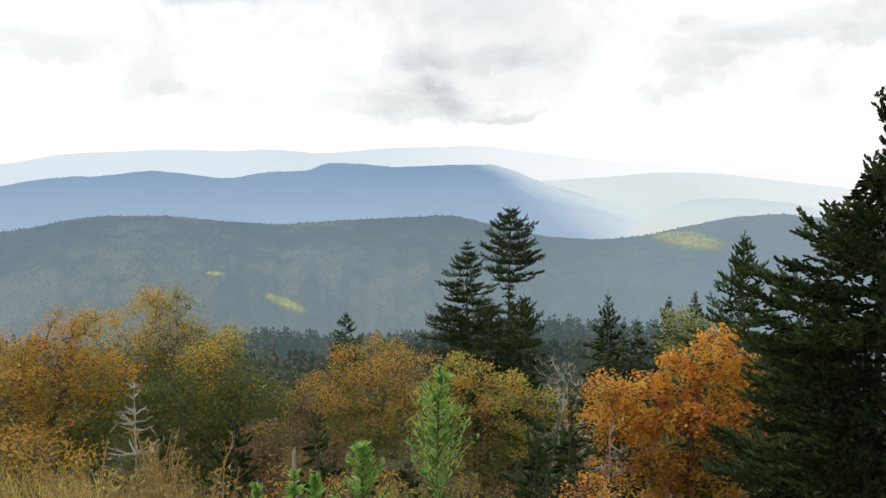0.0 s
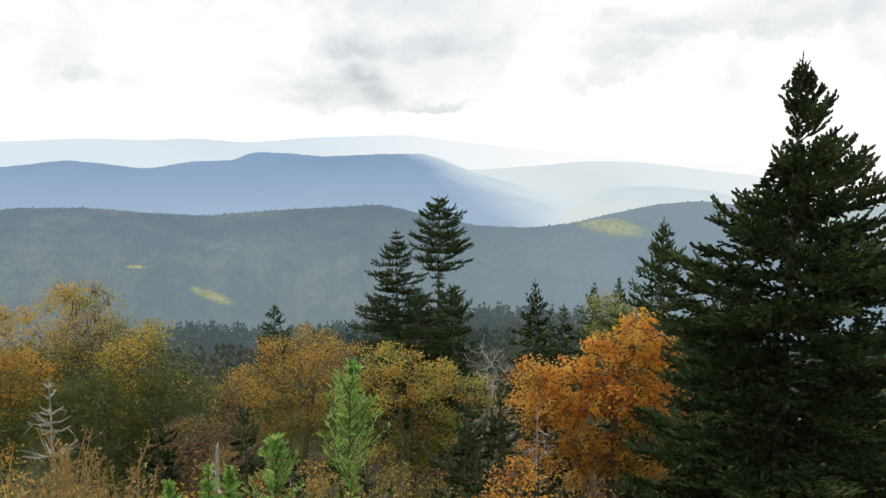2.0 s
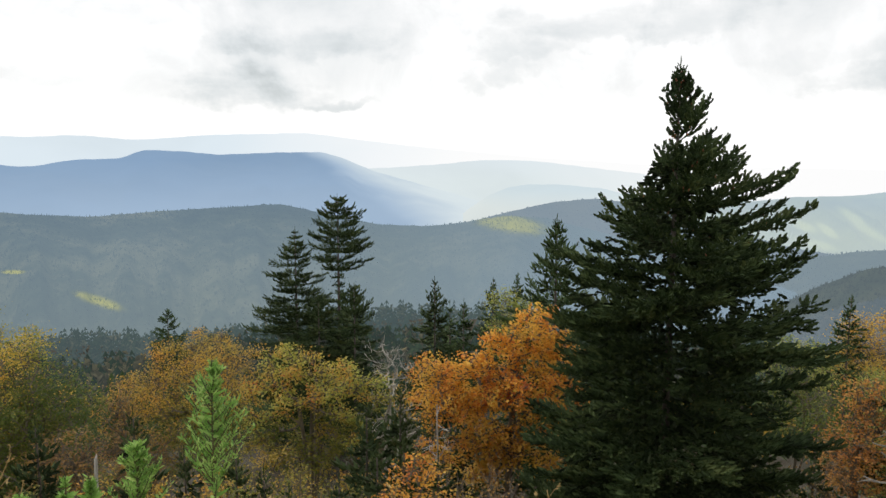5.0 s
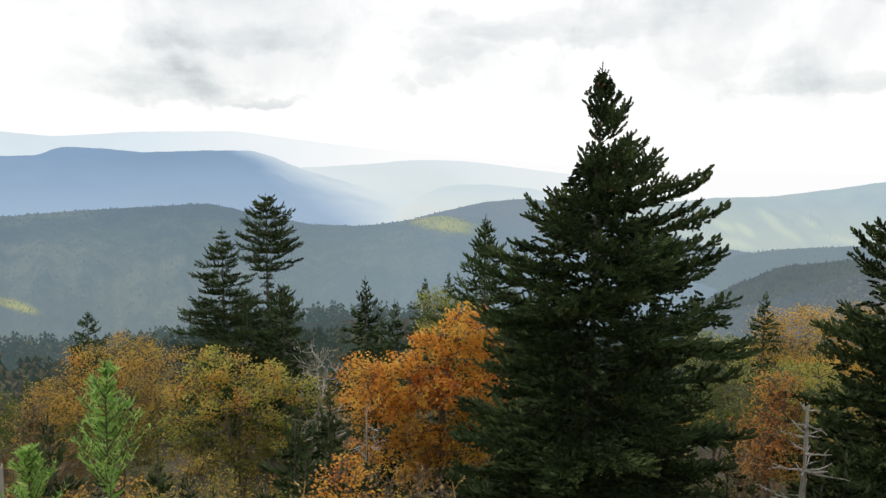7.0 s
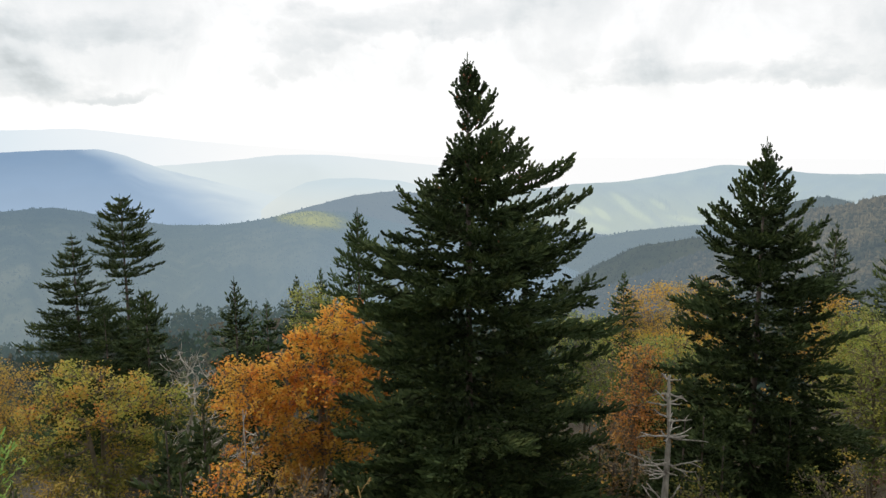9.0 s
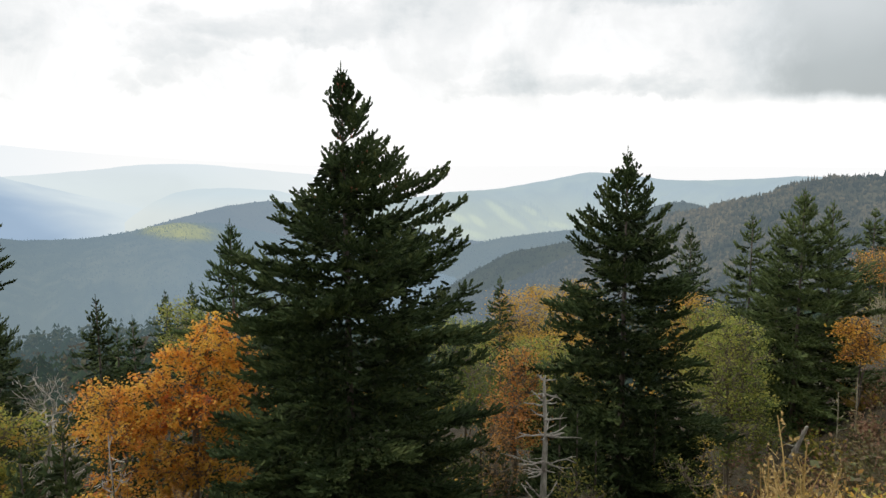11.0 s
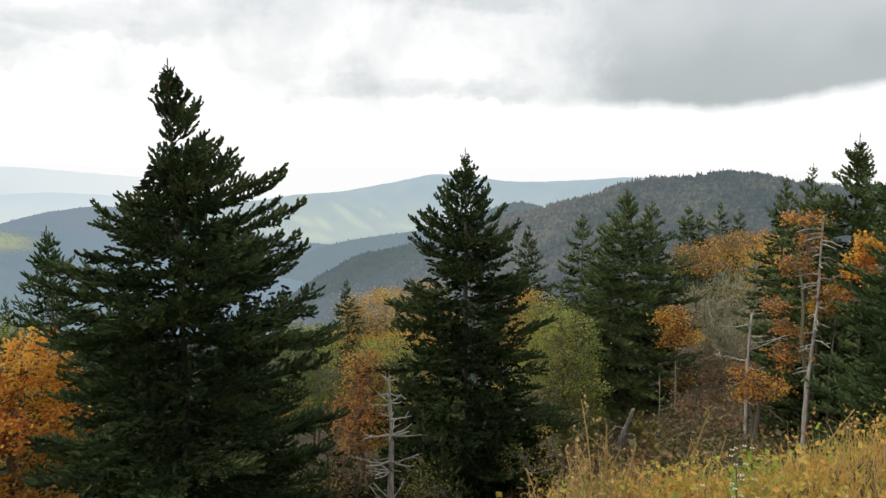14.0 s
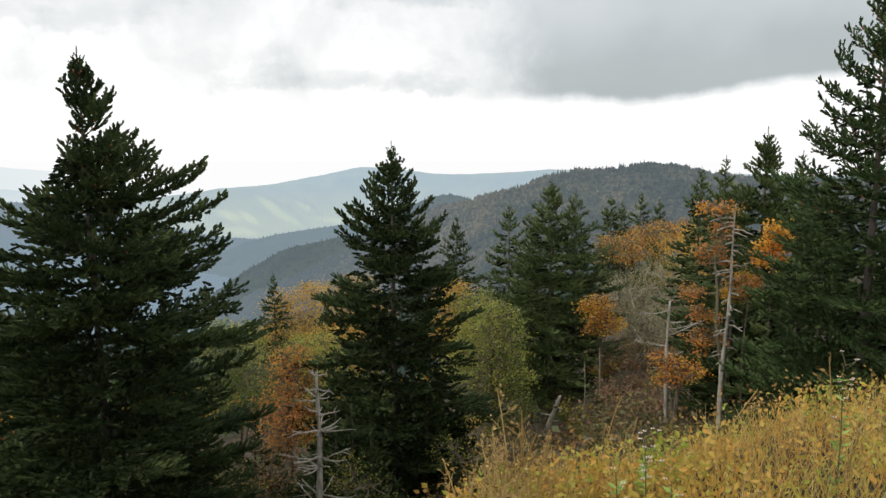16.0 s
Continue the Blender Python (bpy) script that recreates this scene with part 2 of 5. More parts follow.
    if mist:  # (from azimuth, to azimuth, colour): low cloud and haze painted over the end of the range
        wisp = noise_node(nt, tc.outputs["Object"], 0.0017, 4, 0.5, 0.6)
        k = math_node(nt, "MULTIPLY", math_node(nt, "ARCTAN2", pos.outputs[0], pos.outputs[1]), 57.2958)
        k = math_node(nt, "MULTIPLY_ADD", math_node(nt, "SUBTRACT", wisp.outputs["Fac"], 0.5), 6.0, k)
        if len(mist) > 3:  # the painted cloud hangs from above: it begins further round low on the slope
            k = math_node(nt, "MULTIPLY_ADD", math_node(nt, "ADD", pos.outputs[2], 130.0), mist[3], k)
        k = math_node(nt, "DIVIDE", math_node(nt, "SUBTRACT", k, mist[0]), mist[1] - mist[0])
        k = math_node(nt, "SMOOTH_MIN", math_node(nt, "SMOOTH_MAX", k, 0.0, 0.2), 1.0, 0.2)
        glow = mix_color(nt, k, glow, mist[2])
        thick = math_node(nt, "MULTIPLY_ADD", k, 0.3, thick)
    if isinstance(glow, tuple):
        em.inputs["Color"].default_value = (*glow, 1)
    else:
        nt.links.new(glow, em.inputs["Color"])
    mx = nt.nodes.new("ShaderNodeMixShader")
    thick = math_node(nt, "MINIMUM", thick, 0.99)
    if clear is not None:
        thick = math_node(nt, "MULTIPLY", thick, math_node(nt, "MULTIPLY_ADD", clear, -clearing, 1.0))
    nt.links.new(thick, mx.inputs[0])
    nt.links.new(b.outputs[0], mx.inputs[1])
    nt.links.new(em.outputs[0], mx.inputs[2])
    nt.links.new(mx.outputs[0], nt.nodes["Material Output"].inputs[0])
    return m


M_SPRUCE = leaf_material("spruce_needles", [(0.024, 0.038, 0.016), (0.040, 0.063, 0.024), (0.064, 0.092, 0.032), (0.115, 0.142, 0.050)], 0.60, 1.1, 0.12, 0.7, 0.15)
M_FIR = leaf_material("fir_needles", [(0.036, 0.062, 0.024), (0.064, 0.102, 0.035), (0.105, 0.150, 0.054)], 0.4, 0.7, 0.14, 0.7, 0.15)
# brighter copy of the fir needles, with sunlight put into the colour
M_FIR_LIT = leaf_material("lit_fir_needles", [(0.050, 0.078, 0.026), (0.084, 0.120, 0.039), (0.135, 0.170, 0.058)], 0.5, 0.9, 0.16, 0.65, 0.2)
# needle colour darkened to carry the shade inside the crowns
M_INNER_SHADE = leaf_material("inner_shade_needles", [(0.017, 0.025, 0.012), (0.026, 0.037, 0.017), (0.038, 0.046, 0.023)], 0.4, 1.2, 0.0, 0.8, 0.05)
M_BARK_SPRUCE = bark_material("spruce_bark", (0.05, 0.04, 0.032), (0.16, 0.13, 0.11))
M_BARK = bark_material("grey_bark", (0.085, 0.068, 0.048), (0.23, 0.19, 0.14))
M_DEAD = bark_material("weathered_wood", (0.10, 0.085, 0.065), (0.66, 0.62, 0.54), 16.0)
M_TWIG = bark_material("grey_twigs", (0.10, 0.095, 0.055), (0.25, 0.225, 0.145))
M_BARE = bark_material("bare_grey_twigs", (0.17, 0.15, 0.09), (0.44, 0.41, 0.28))
M_ORANGE = leaf_material("orange_leaves", [(0.44, 0.13, 0.05), (0.66, 0.24, 0.045), (0.76, 0.40, 0.065), (0.80, 0.52, 0.09), (0.68, 0.50, 0.11)], 0.74, 1.5, 0.46)
M_AMBER = leaf_material("amber_leaves", [(0.22, 0.09, 0.045), (0.42, 0.20, 0.05), (0.62, 0.34, 0.06), (0.66, 0.42, 0.07), (0.70, 0.50, 0.09)], 0.74, 1.6, 0.46)
M_GOLD = leaf_material("golden_leaves", [(0.282, 0.256, 0.050), (0.486, 0.342, 0.060), (0.640, 0.378, 0.060), (0.666, 0.305, 0.050)], 0.82, 1.2)
M_OLIVE = leaf_material("olive_leaves", [(0.084, 0.138, 0.030), (0.168, 0.196, 0.040), (0.312, 0.265, 0.050), (0.480, 0.310, 0.060)], 0.82, 1.2)
# leaf green, toned darker so that lower crowns carry some shade
M_GREEN = leaf_material("green_leaves", [(0.069, 0.110, 0.024), (0.115, 0.165, 0.034), (0.190, 0.209, 0.043), (0.299, 0.253, 0.052)], 0.8, 1.2)
M_BIRCH = leaf_material("birch_leaves", [(0.154, 0.204, 0.035), (0.307, 0.300, 0.050), (0.486, 0.372, 0.060), (0.640, 0.432, 0.070), (0.717, 0.396, 0.060)], 0.90, 0.9)
M_YGREEN = leaf_material("yellow_green_leaves", [(0.12, 0.18, 0.04), (0.25, 0.30, 0.065), (0.40, 0.40, 0.09), (0.55, 0.48, 0.11)], 0.70, 1.6, 0.45)
M_RUST = leaf_material("rusty_orange_leaves", [(0.34, 0.11, 0.04), (0.54, 0.21, 0.045), (0.68, 0.35, 0.06), (0.72, 0.46, 0.08)], 0.75, 1.8)
M_BROWN = leaf_material("brown_gold_leaves", [(0.300, 0.252, 0.060), (0.500, 0.360, 0.070), (0.688, 0.420, 0.070), (0.650, 0.312, 0.060)], 0.82, 1.2)
M_COPPER = leaf_material("copper_leaves", [(0.30, 0.125, 0.05), (0.48, 0.21, 0.06), (0.60, 0.31, 0.07), (0.54, 0.33, 0.09)], 0.7, 1.6)
M_MAPLE = leaf_material("turning_maple_leaves", [(0.68, 0.17, 0.05), (0.60, 0.34, 0.07), (0.50, 0.44, 0.09), (0.32, 0.37, 0.08), (0.52, 0.48, 0.10)], 0.74, 1.3, 0.43)
M_RUSSET = leaf_material("russet_leaves", [(0.19, 0.115, 0.05), (0.31, 0.18, 0.065), (0.40, 0.24, 0.075), (0.36, 0.26, 0.085)], 0.82, 1.2)
M_HEATH = leaf_material("heath_twigs", [(0.050, 0.044, 0.026), (0.095, 0.070, 0.042), (0.14, 0.11, 0.06), (0.085, 0.105, 0.038), (0.13, 0.078, 0.052)], 0.6, 0.35, 0.2)
M_SHELF = leaf_material("maroon_heath", [(0.13, 0.08, 0.055), (0.23, 0.105, 0.075), (0.26, 0.16, 0.095), (0.17, 0.19, 0.065), (0.24, 0.115, 0.085)], 0.7, 0.35, 0.2)
M_BANK = leaf_material("bank_leaves", [(0.16, 0.31, 0.055), (0.30, 0.42, 0.07), (0.50, 0.45, 0.09), (0.66, 0.36, 0.09), (0.54, 0.45, 0.10), (0.20, 0.36, 0.065)], 0.74, 1.6)
M_GRASS = leaf_material("autumn_grass", [(0.18, 0.27, 0.055), (0.36, 0.39, 0.08), (0.58, 0.46, 0.11), (0.66, 0.46, 0.13), (0.54, 0.27, 0.075), (0.30, 0.36, 0.08)], 0.70, 1.5, 0.30)
M_STALK = leaf_material("dry_stalks", [(0.22, 0.14, 0.05), (0.36, 0.25, 0.09), (0.52, 0.39, 0.17)], 0.3, 2.0, 0.1)
M_STRAW = leaf_material("straw", [(0.30, 0.20, 0.07), (0.50, 0.38, 0.15), (0.70, 0.58, 0.28)], 0.3, 2.0, 0.2)
M_HERB = leaf_material("herb_leaves", [(0.15, 0.29, 0.07), (0.23, 0.42, 0.09), (0.36, 0.54, 0.14), (0.52, 0.66, 0.22)], 0.35, 6.0, 0.4, 0.45)
M_STEM = leaf_material("herb_stem", [(0.08, 0.09, 0.04), (0.14, 0.12, 0.06)], 0.5, 4.0, 0.0)
M_PETAL = leaf_material("aster_petals", [(0.75, 0.72, 0.78), (0.82, 0.80, 0.84)], 0.5, 4.0, 0.3)
M_EYE = leaf_material("aster_centre", [(0.45, 0.30, 0.05), (0.35, 0.16, 0.05)], 0.5, 4.0, 0.0)
M_CONE = leaf_material("spruce_cones", [(0.16, 0.05, 0.03), (0.26, 0.09, 0.045), (0.30, 0.13, 0.06)], 0.3, 4.0, 0.0)
M_GROUND = ground_material()


# ---------------------------------------------------------------- mesh helpers
def mesh_of(name, verts, tris, mat, smooth=False):
    verts, tris = np.asarray(verts, np.float32), np.asarray(tris, np.int32)
    me = bpy.data.meshes.new(name)
    me.vertices.add(len(verts))
    me.vertices.foreach_set("co", verts.ravel())
    me.loops.add(tris.size)
    me.loops.foreach_set("vertex_index", tris.ravel())
    me.polygons.add(len(tris))
    me.polygons.foreach_set("loop_start", np.arange(0, tris.size, 3, dtype=np.int32))
    me.polygons.foreach_set("use_smooth", np.full(len(tris), smooth))
    me.materials.append(mat)
    me.update(calc_edges=True)
    return me


class Soup:
    def __init__(self):
        self.v, self.f, self.n = [], [], 0

    def add(self, v, f):
        v = np.asarray(v, float)
        self.v.append(v)
        self.f.append(np.asarray(f, int) + self.n)
        self.n += len(v)

    def arrays(self):
        return np.concatenate(self.v), np.concatenate(self.f)

    def mesh(self, name, mat, smooth=False):
        return mesh_of(name, *self.arrays(), mat, smooth)


def part(name, me, parent, label=""):
    ob = new(name, me)
    ob.parent = parent
    if label:
        tagged(ob, label)
    return ob


def unit(v):
    return v / np.maximum(np.linalg.norm(v, axis=-1, keepdims=True), 1e-9)


def tube(points, radii, sides=6):
    """A closed tapered tube along points."""
    p, r = np.asarray(points, float), np.asarray(radii, float)
    d = unit(np.gradient(p, axis=0))
    ref = np.where(np.abs(d[:, 2:3]) > 0.9, [[1.0, 0, 0]], [[0, 0, 1.0]])
    u = unit(np.cross(d, ref))
    w = np.cross(d, u)
    a = np.linspace(0, 2 * np.pi, sides, endpoint=False)
    v = p[:, None] + r[:, None, None] * (u[:, None] * np.cos(a)[None, :, None] + w[:, None] * np.sin(a)[None, :, None])
    n = len(p)
    i, j = np.meshgrid(np.arange(n - 1), np.arange(sides), indexing="ij")
    a0, a1 = i * sides + j, i * sides + (j + 1) % sides
    b0, b1 = a0 + sides, a1 + sides
    f = np.concatenate([np.stack([a0, a1, b1], -1).reshape(-1, 3), np.stack([a0, b1, b0], -1).reshape(-1, 3)])
    v = np.concatenate([v.reshape(-1, 3), p[-1:]])
    k = (n - 1) * sides
    cap = [[k + j, k + (j + 1) % sides, n * sides] for j in range(sides)]
    return v, np.concatenate([f, cap])


def scatter(P, D, L, R, tmpl, faces, rg, spin=None):
    """Copies of a small template (along, side, side) at P, pointing along D, L long and R wide."""
    D = unit(D)
    ref = unit(rg.normal(size=D.shape)) if spin is None else spin
    u = unit(np.cross(D, ref))
    w = np.cross(D, u)
    T = np.asarray(tmpl, float)
    V = P[:, None] + D[:, None] * (L[:, None] * T[None, :, 0])[..., None] + \
        (u[:, None] * T[None, :, 1, None] + w[:, None] * T[None, :, 2, None]) * R[:, None, None]
    k = len(T)
    F = (np.arange(len(P)) * k)[:, None, None] + np.asarray(faces)[None]
    return V.reshape(-1, 3), F.reshape(-1, 3)


# needle shoot: a three-sided spindle, its sides drawn out into needle points
FOX_V = [(0, 0, 0)] + [(0.32, 0.75 * math.cos(2.094 * k), 0.75 * math.sin(2.094 * k)) for k in range(3)] + [(1, 0, 0)] + \
        [(0.46, 1.9 * math.cos(2.094 * k + 0.9), 1.9 * math.sin(2.094 * k + 0.9)) for k in range(3)] + \
        [(0.76, 1.35 * math.cos(2.094 * k + 0.5), 1.35 * math.sin(2.094 * k + 0.5)) for k in range(3)]
FOX_F = [(0, 2, 1), (0, 3, 2), (0, 1, 3), (1, 2, 4), (2, 3, 4), (3, 1, 4), (0, 1, 5), (0, 2, 6), (0, 3, 7), (1, 4, 8), (2, 4, 9), (3, 4, 10)]
TUFT_V = [(0, 0, 0), (.42, 1, 0), (.42, -.5, .87), (.42, -.5, -.87), (1, 0, 0)]
TUFT_F = [(0, 2, 1), (0, 3, 2), (0, 1, 3), (1, 2, 4), (2, 3, 4), (3, 1, 4)]
LEAF_V = [(0, 0, 0), (.45, .5, .10), (1, 0, -.05), (.45, -.5, .10)]
LEAF_F = [(0, 1, 2), (0, 2, 3)]
BLADE_V = [(0, .5, 0), (0, -.5, 0), (.5, .42, .0), (.5, -.42, .0), (1, 0, 0)]
BLADE_F = [(0, 1, 3), (0, 3, 2), (2, 3, 4)]


def spot(az, r):
    return r * math.sin(radians(az)), r * math.cos(radians(az))


# ---------------------------------------------------------------- ground
EDGE_AZ = [-180, -60, -32, -18, -8, 40, 56, 63, 68, 76, 82, 88, 110, 180]
EDGE_R = [9.0, 6.4, 4.9, 3.6, 2.6, 2.4, 2.5, 3.1, 3.5, 3.9, 4.7, 6.0, 8.5, 9.0]
DROP_R = [0, 2.5, 7, 13, 22, 37, 57, 97, 150, 250, 400, 700, 1000, 7000]
DROP_Z = [0, -1.7, -5.4, -9.2, -12.3, -16.6, -23.0, -33, -43, -63, -118, -235, -280, -300]
SHELF_Z = [0, -1.4, -3.3, -5.0, -7.8, -9.3, -11.5, -15, -30, -70, -118, -235, -280, -300]


def ground_height(x, y):
    x, y = np.asarray(x, float), np.asarray(y, float)
    az, r = np.degrees(np.arctan2(x, y)), np.hypot(x, y)
    e = np.interp(az, EDGE_AZ, EDGE_R)
    w = np.clip((az - 54) / 20, 0, 1)
    w = w * w * (3 - 2 * w)
    w = w * np.clip((170 - az) / 60, 0, 1)
    d = np.maximum(r - e, 0)
    z = (1 - w) * np.interp(d, DROP_R, DROP_Z) + w * np.interp(d, DROP_R, SHELF_Z)
    back = np.clip((np.abs(az - 30) - 115) / 45, 0, 1)
    z = z * (1 - back) + back * np.minimum(0.03 * r, 6)
    near = -(0.04 + 0.045 * np.clip((10 - az) / 25, 0, 1)) * np.minimum(r, e) * (1 - back)
    bumps = 0.06 * np.sin(1.7 * x + 0.6) * np.cos(1.3 * y) + np.clip(d / 30, 0, 1) * (0.5 * np.sin(0.31 * x + 1.0) * np.cos(0.27 * y))
    far = np.clip((r - 60) / 200, 0, 1) * 5.0 * (np.sin(x * 0.031) * np.cos(y * 0.027 + 1) + 0.6 * np.sin(x * 0.071 + y * 0.05))
    return z + near + bumps + far


def build_ground():
    az = np.concatenate([np.arange(-180, -40, 3.0), np.arange(-40, 100, 1.0), np.arange(100, 180, 3.0)])
    r = np.concatenate([[0.0005], np.geomspace(0.4, 7000, 170)])
    A, R = np.meshgrid(np.radians(az), r, indexing="ij")
    X, Y = R * np.sin(A), R * np.cos(A)
    v = np.stack([X, Y, ground_height(X, Y)], -1).reshape(-1, 3)
    n, m = len(az), len(r)
    i, j = np.meshgrid(np.arange(n), np.arange(m - 1), indexing="ij")
    a, b = i * m + j, ((i + 1) % n) * m + j
    f = np.concatenate([np.stack([a, a + 1, b + 1], -1).reshape(-1, 3), np.stack([a, b + 1, b], -1).reshape(-1, 3)])
    ob = new("ground", mesh_of("ground", v, f, M_GROUND, True))
    return tagged(ob, "steep mountainside of brown soil and leaf litter", "ground", kind="structure")


build_ground()


# ---------------------------------------------------------------- distant ridges
def smooth_noise(a, seed, octaves):
    q = np.zeros_like(a)
    rg = np.random.default_rng(seed)
    for freq, amp in octaves:
        q = q + amp * np.sin(a * freq + rg.uniform(0, 6.28)) * np.cos(a * freq * 0.63 + rg.uniform(0, 6.28))
    return q


def ridge(name, crest, dist, foot, foot_z, mat, label, ribs=0.10, seed=1, step=0.25, trees=0, tree_h=6.0, conifer=0.7, rough=0.02, hump=0.0, slant=0.0):
    """A mountain ridge: crest as (azimuth, elevation) seen from the overlook, falling towards it down to foot."""
    ca, ce = np.array(crest, float).T
    az = np.arange(ca[0], ca[-1] + step / 2, step)
    dense = np.interp(az, ca, ce)
    k = np.array([1, 2, 3, 2, 1]) / 9.0
    el = np.convolve(np.pad(dense, 2, mode="edge"), k, mode="valid") + smooth_noise(az, seed, [(2.3, rough), (5.1, rough * 0.6)])
    a = np.radians(az)
    R = dist * (1 + smooth_noise(az, seed + 3, [(0.11, 0.05), (0.33, 0.03)]))
    zc = 1.6 + R * np.tan(np.radians(el))
    foot_z = np.minimum(foot_z, zc - 30)[:, None]
    u = np.concatenate([np.linspace(0, 1, 40), np.linspace(1.06, 1.5, 6)])
    U, A = np.meshgrid(u, a)
    F = foot * (1 + smooth_noise(az, seed + 5, [(0.2, 0.05)]))[:, None]
    rad = F + (R[:, None] - F) * U
    rise = np.where(U <= 1, np.clip(U, 0, 1) ** (1.15 + hump), 1 - (U - 1) * 1.6)
    spur = smooth_noise(az[:, None] + slant * (1 - np.clip(u, 0, 1))[None, :] * np.where(az < 50, -1.0, 1.0)[:, None], seed + 9, [(0.55, 1.0), (1.3, 0.55), (2.9, 0.25)])
    if slant:
        spur = 1.1 - 2.6 * np.abs(spur) ** 0.8
    fine = smooth_noise(az * 1.0, seed + 11, [(4.7, 1.0), (9.0, 0.6)])[:, None]
    env = np.clip(1 - np.abs(2 * np.clip(U, 0, 1) - 1), 0, 1)
    Z = foot_z + (zc[:, None] - foot_z) * (rise + ribs * spur * env + ribs * 0.16 * fine * env * np.sin(U * 9))
    Z = np.where(U > 1, zc[:, None] - (U - 1) * (R[:, None] - F) * 0.6, Z)
    X, Y = rad * np.sin(A), rad * np.cos(A)
    v = np.stack([X, Y, Z], -1)
    n, m = Z.shape
    i, j = np.meshgrid(np.arange(n - 1), np.arange(m - 1), indexing="ij")
    p = i * m + j
    f = np.concatenate([np.stack([p, p + 1, p + m + 1], -1).reshape(-1, 3), np.stack([p, p + m + 1, p + m], -1).reshape(-1, 3)])
    ob = tagged(new(name, mesh_of(name, v.reshape(-1, 3), f, mat, True)), label, "mountain ridge", kind="structure")
    if trees:
        rg = np.random.default_rng(seed + 20)
        ti = rg.uniform(0, n - 1.001, trees)
        tu = np.where(rg.random(trees) < 0.12, rg.uniform(36.5, 40, trees), 40 * rg.random(trees))
        i0, j0 = ti.astype(int), np.minimum(tu.astype(int), m - 2)
        fi, fj = (ti - i0)[:, None], (tu - j0)[:, None]
        P = (v[i0, j0] * (1 - fi) * (1 - fj) + v[i0 + 1, j0] * fi * (1 - fj) + v[i0, j0 + 1] * (1 - fi) * fj + v[i0 + 1, j0 + 1] * fi * fj)
        P[:, 2] -= 0.8
        H = tree_h * rg.uniform(0.55, 1.25, trees)
        tall = rg.random(trees) < conifer
        up = np.tile([0, 0, 1.0], (trees, 1))
        s = Soup()
        cone = [(0, 1, 0), (0, -.5, .87), (0, -.5, -.87), (1, 0, 0)]
        cf = [(0, 1, 3), (1, 2, 3), (2, 0, 3)]
        s.add(*scatter(P[tall], up[tall], H[tall], H[tall] * 0.24, cone, cf, rg))
        blob = [(.1, .6, 0), (.1, -.3, .5), (.1, -.3, -.5), (.55, 1, .2), (.55, -.6, .8), (.6, -.4, -.9), (1, .1, 0)]
        bf = [(0, 1, 4), (0, 4, 3), (1, 2, 5), (1, 5, 4), (2, 0, 3), (2, 3, 5), (3, 4, 6), (4, 5, 6), (5, 3, 6)]
        s.add(*scatter(P[~tall], up[~tall], H[~tall] * 0.75, H[~tall] * 0.42, blob, bf, rg))
        wood = tagged(new(name + "_woods", s.mesh("woods", mat)), "dense mixed forest covering the hazy mountain slope", "forest", kind="stuff")
    return ob


DARKWOOD = [(0.020, 0.030, 0.018), (0.045, 0.055, 0.030), (0.085, 0.085, 0.045)]
# right of 30 degrees added: coloured white as haze, hiding the ground's far edge
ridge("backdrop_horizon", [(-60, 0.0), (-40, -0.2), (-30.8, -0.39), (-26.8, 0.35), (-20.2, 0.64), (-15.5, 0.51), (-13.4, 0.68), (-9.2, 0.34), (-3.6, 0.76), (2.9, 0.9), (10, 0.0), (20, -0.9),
       (30, -1.5), (70, -1.7), (110, -1.5)], 4650, 4000, -300, far_material("hazed_horizon", srgb(223, 235, 243), 0.98, DARKWOOD, mist=(-4.0, 14.0, srgb(254, 254, 254))), "pale blue mountains almost lost in haze", seed=2, step=0.5)
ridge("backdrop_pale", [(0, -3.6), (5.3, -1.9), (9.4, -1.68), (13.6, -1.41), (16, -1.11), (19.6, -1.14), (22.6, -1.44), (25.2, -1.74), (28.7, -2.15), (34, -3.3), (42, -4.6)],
      4100, 3300, -290, far_material("hazed_pale", srgb(224, 234, 239), 0.97, DARKWOOD, mist=(19.0, 33.0, srgb(240, 244, 246)), low=(-80, 100, srgb(222, 232, 234), 0.0)), "pale misty mountain under the bright cloud", seed=4, step=0.5)
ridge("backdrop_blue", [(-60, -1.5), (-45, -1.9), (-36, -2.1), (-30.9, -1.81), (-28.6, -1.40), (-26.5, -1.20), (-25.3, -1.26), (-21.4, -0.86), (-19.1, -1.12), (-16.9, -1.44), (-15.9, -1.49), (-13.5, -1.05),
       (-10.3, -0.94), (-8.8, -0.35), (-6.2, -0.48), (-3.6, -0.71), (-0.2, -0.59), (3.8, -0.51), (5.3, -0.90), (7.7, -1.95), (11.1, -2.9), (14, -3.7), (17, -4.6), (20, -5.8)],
      3500, 2000, -290, far_material("hazed_blue", srgb(144, 172, 204), 0.88, DARKWOOD, mist=(5.0, 10.5, srgb(219, 230, 234), 0.038), low=(-60, 160, srgb(163, 186, 211), 0.08)), "long blue mountain range in haze", seed=6)
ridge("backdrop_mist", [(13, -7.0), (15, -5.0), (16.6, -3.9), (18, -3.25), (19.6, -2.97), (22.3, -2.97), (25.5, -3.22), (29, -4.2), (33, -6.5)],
      2900, 2000, -290, far_material("hazed_mist", srgb(210, 224, 230), 0.96, DARKWOOD, mist=(26.0, 38.0, srgb(222, 231, 234)), low=(-165, 55, srgb(223, 231, 230), 0.0)), "misty foothill ridge in pale light", seed=8)
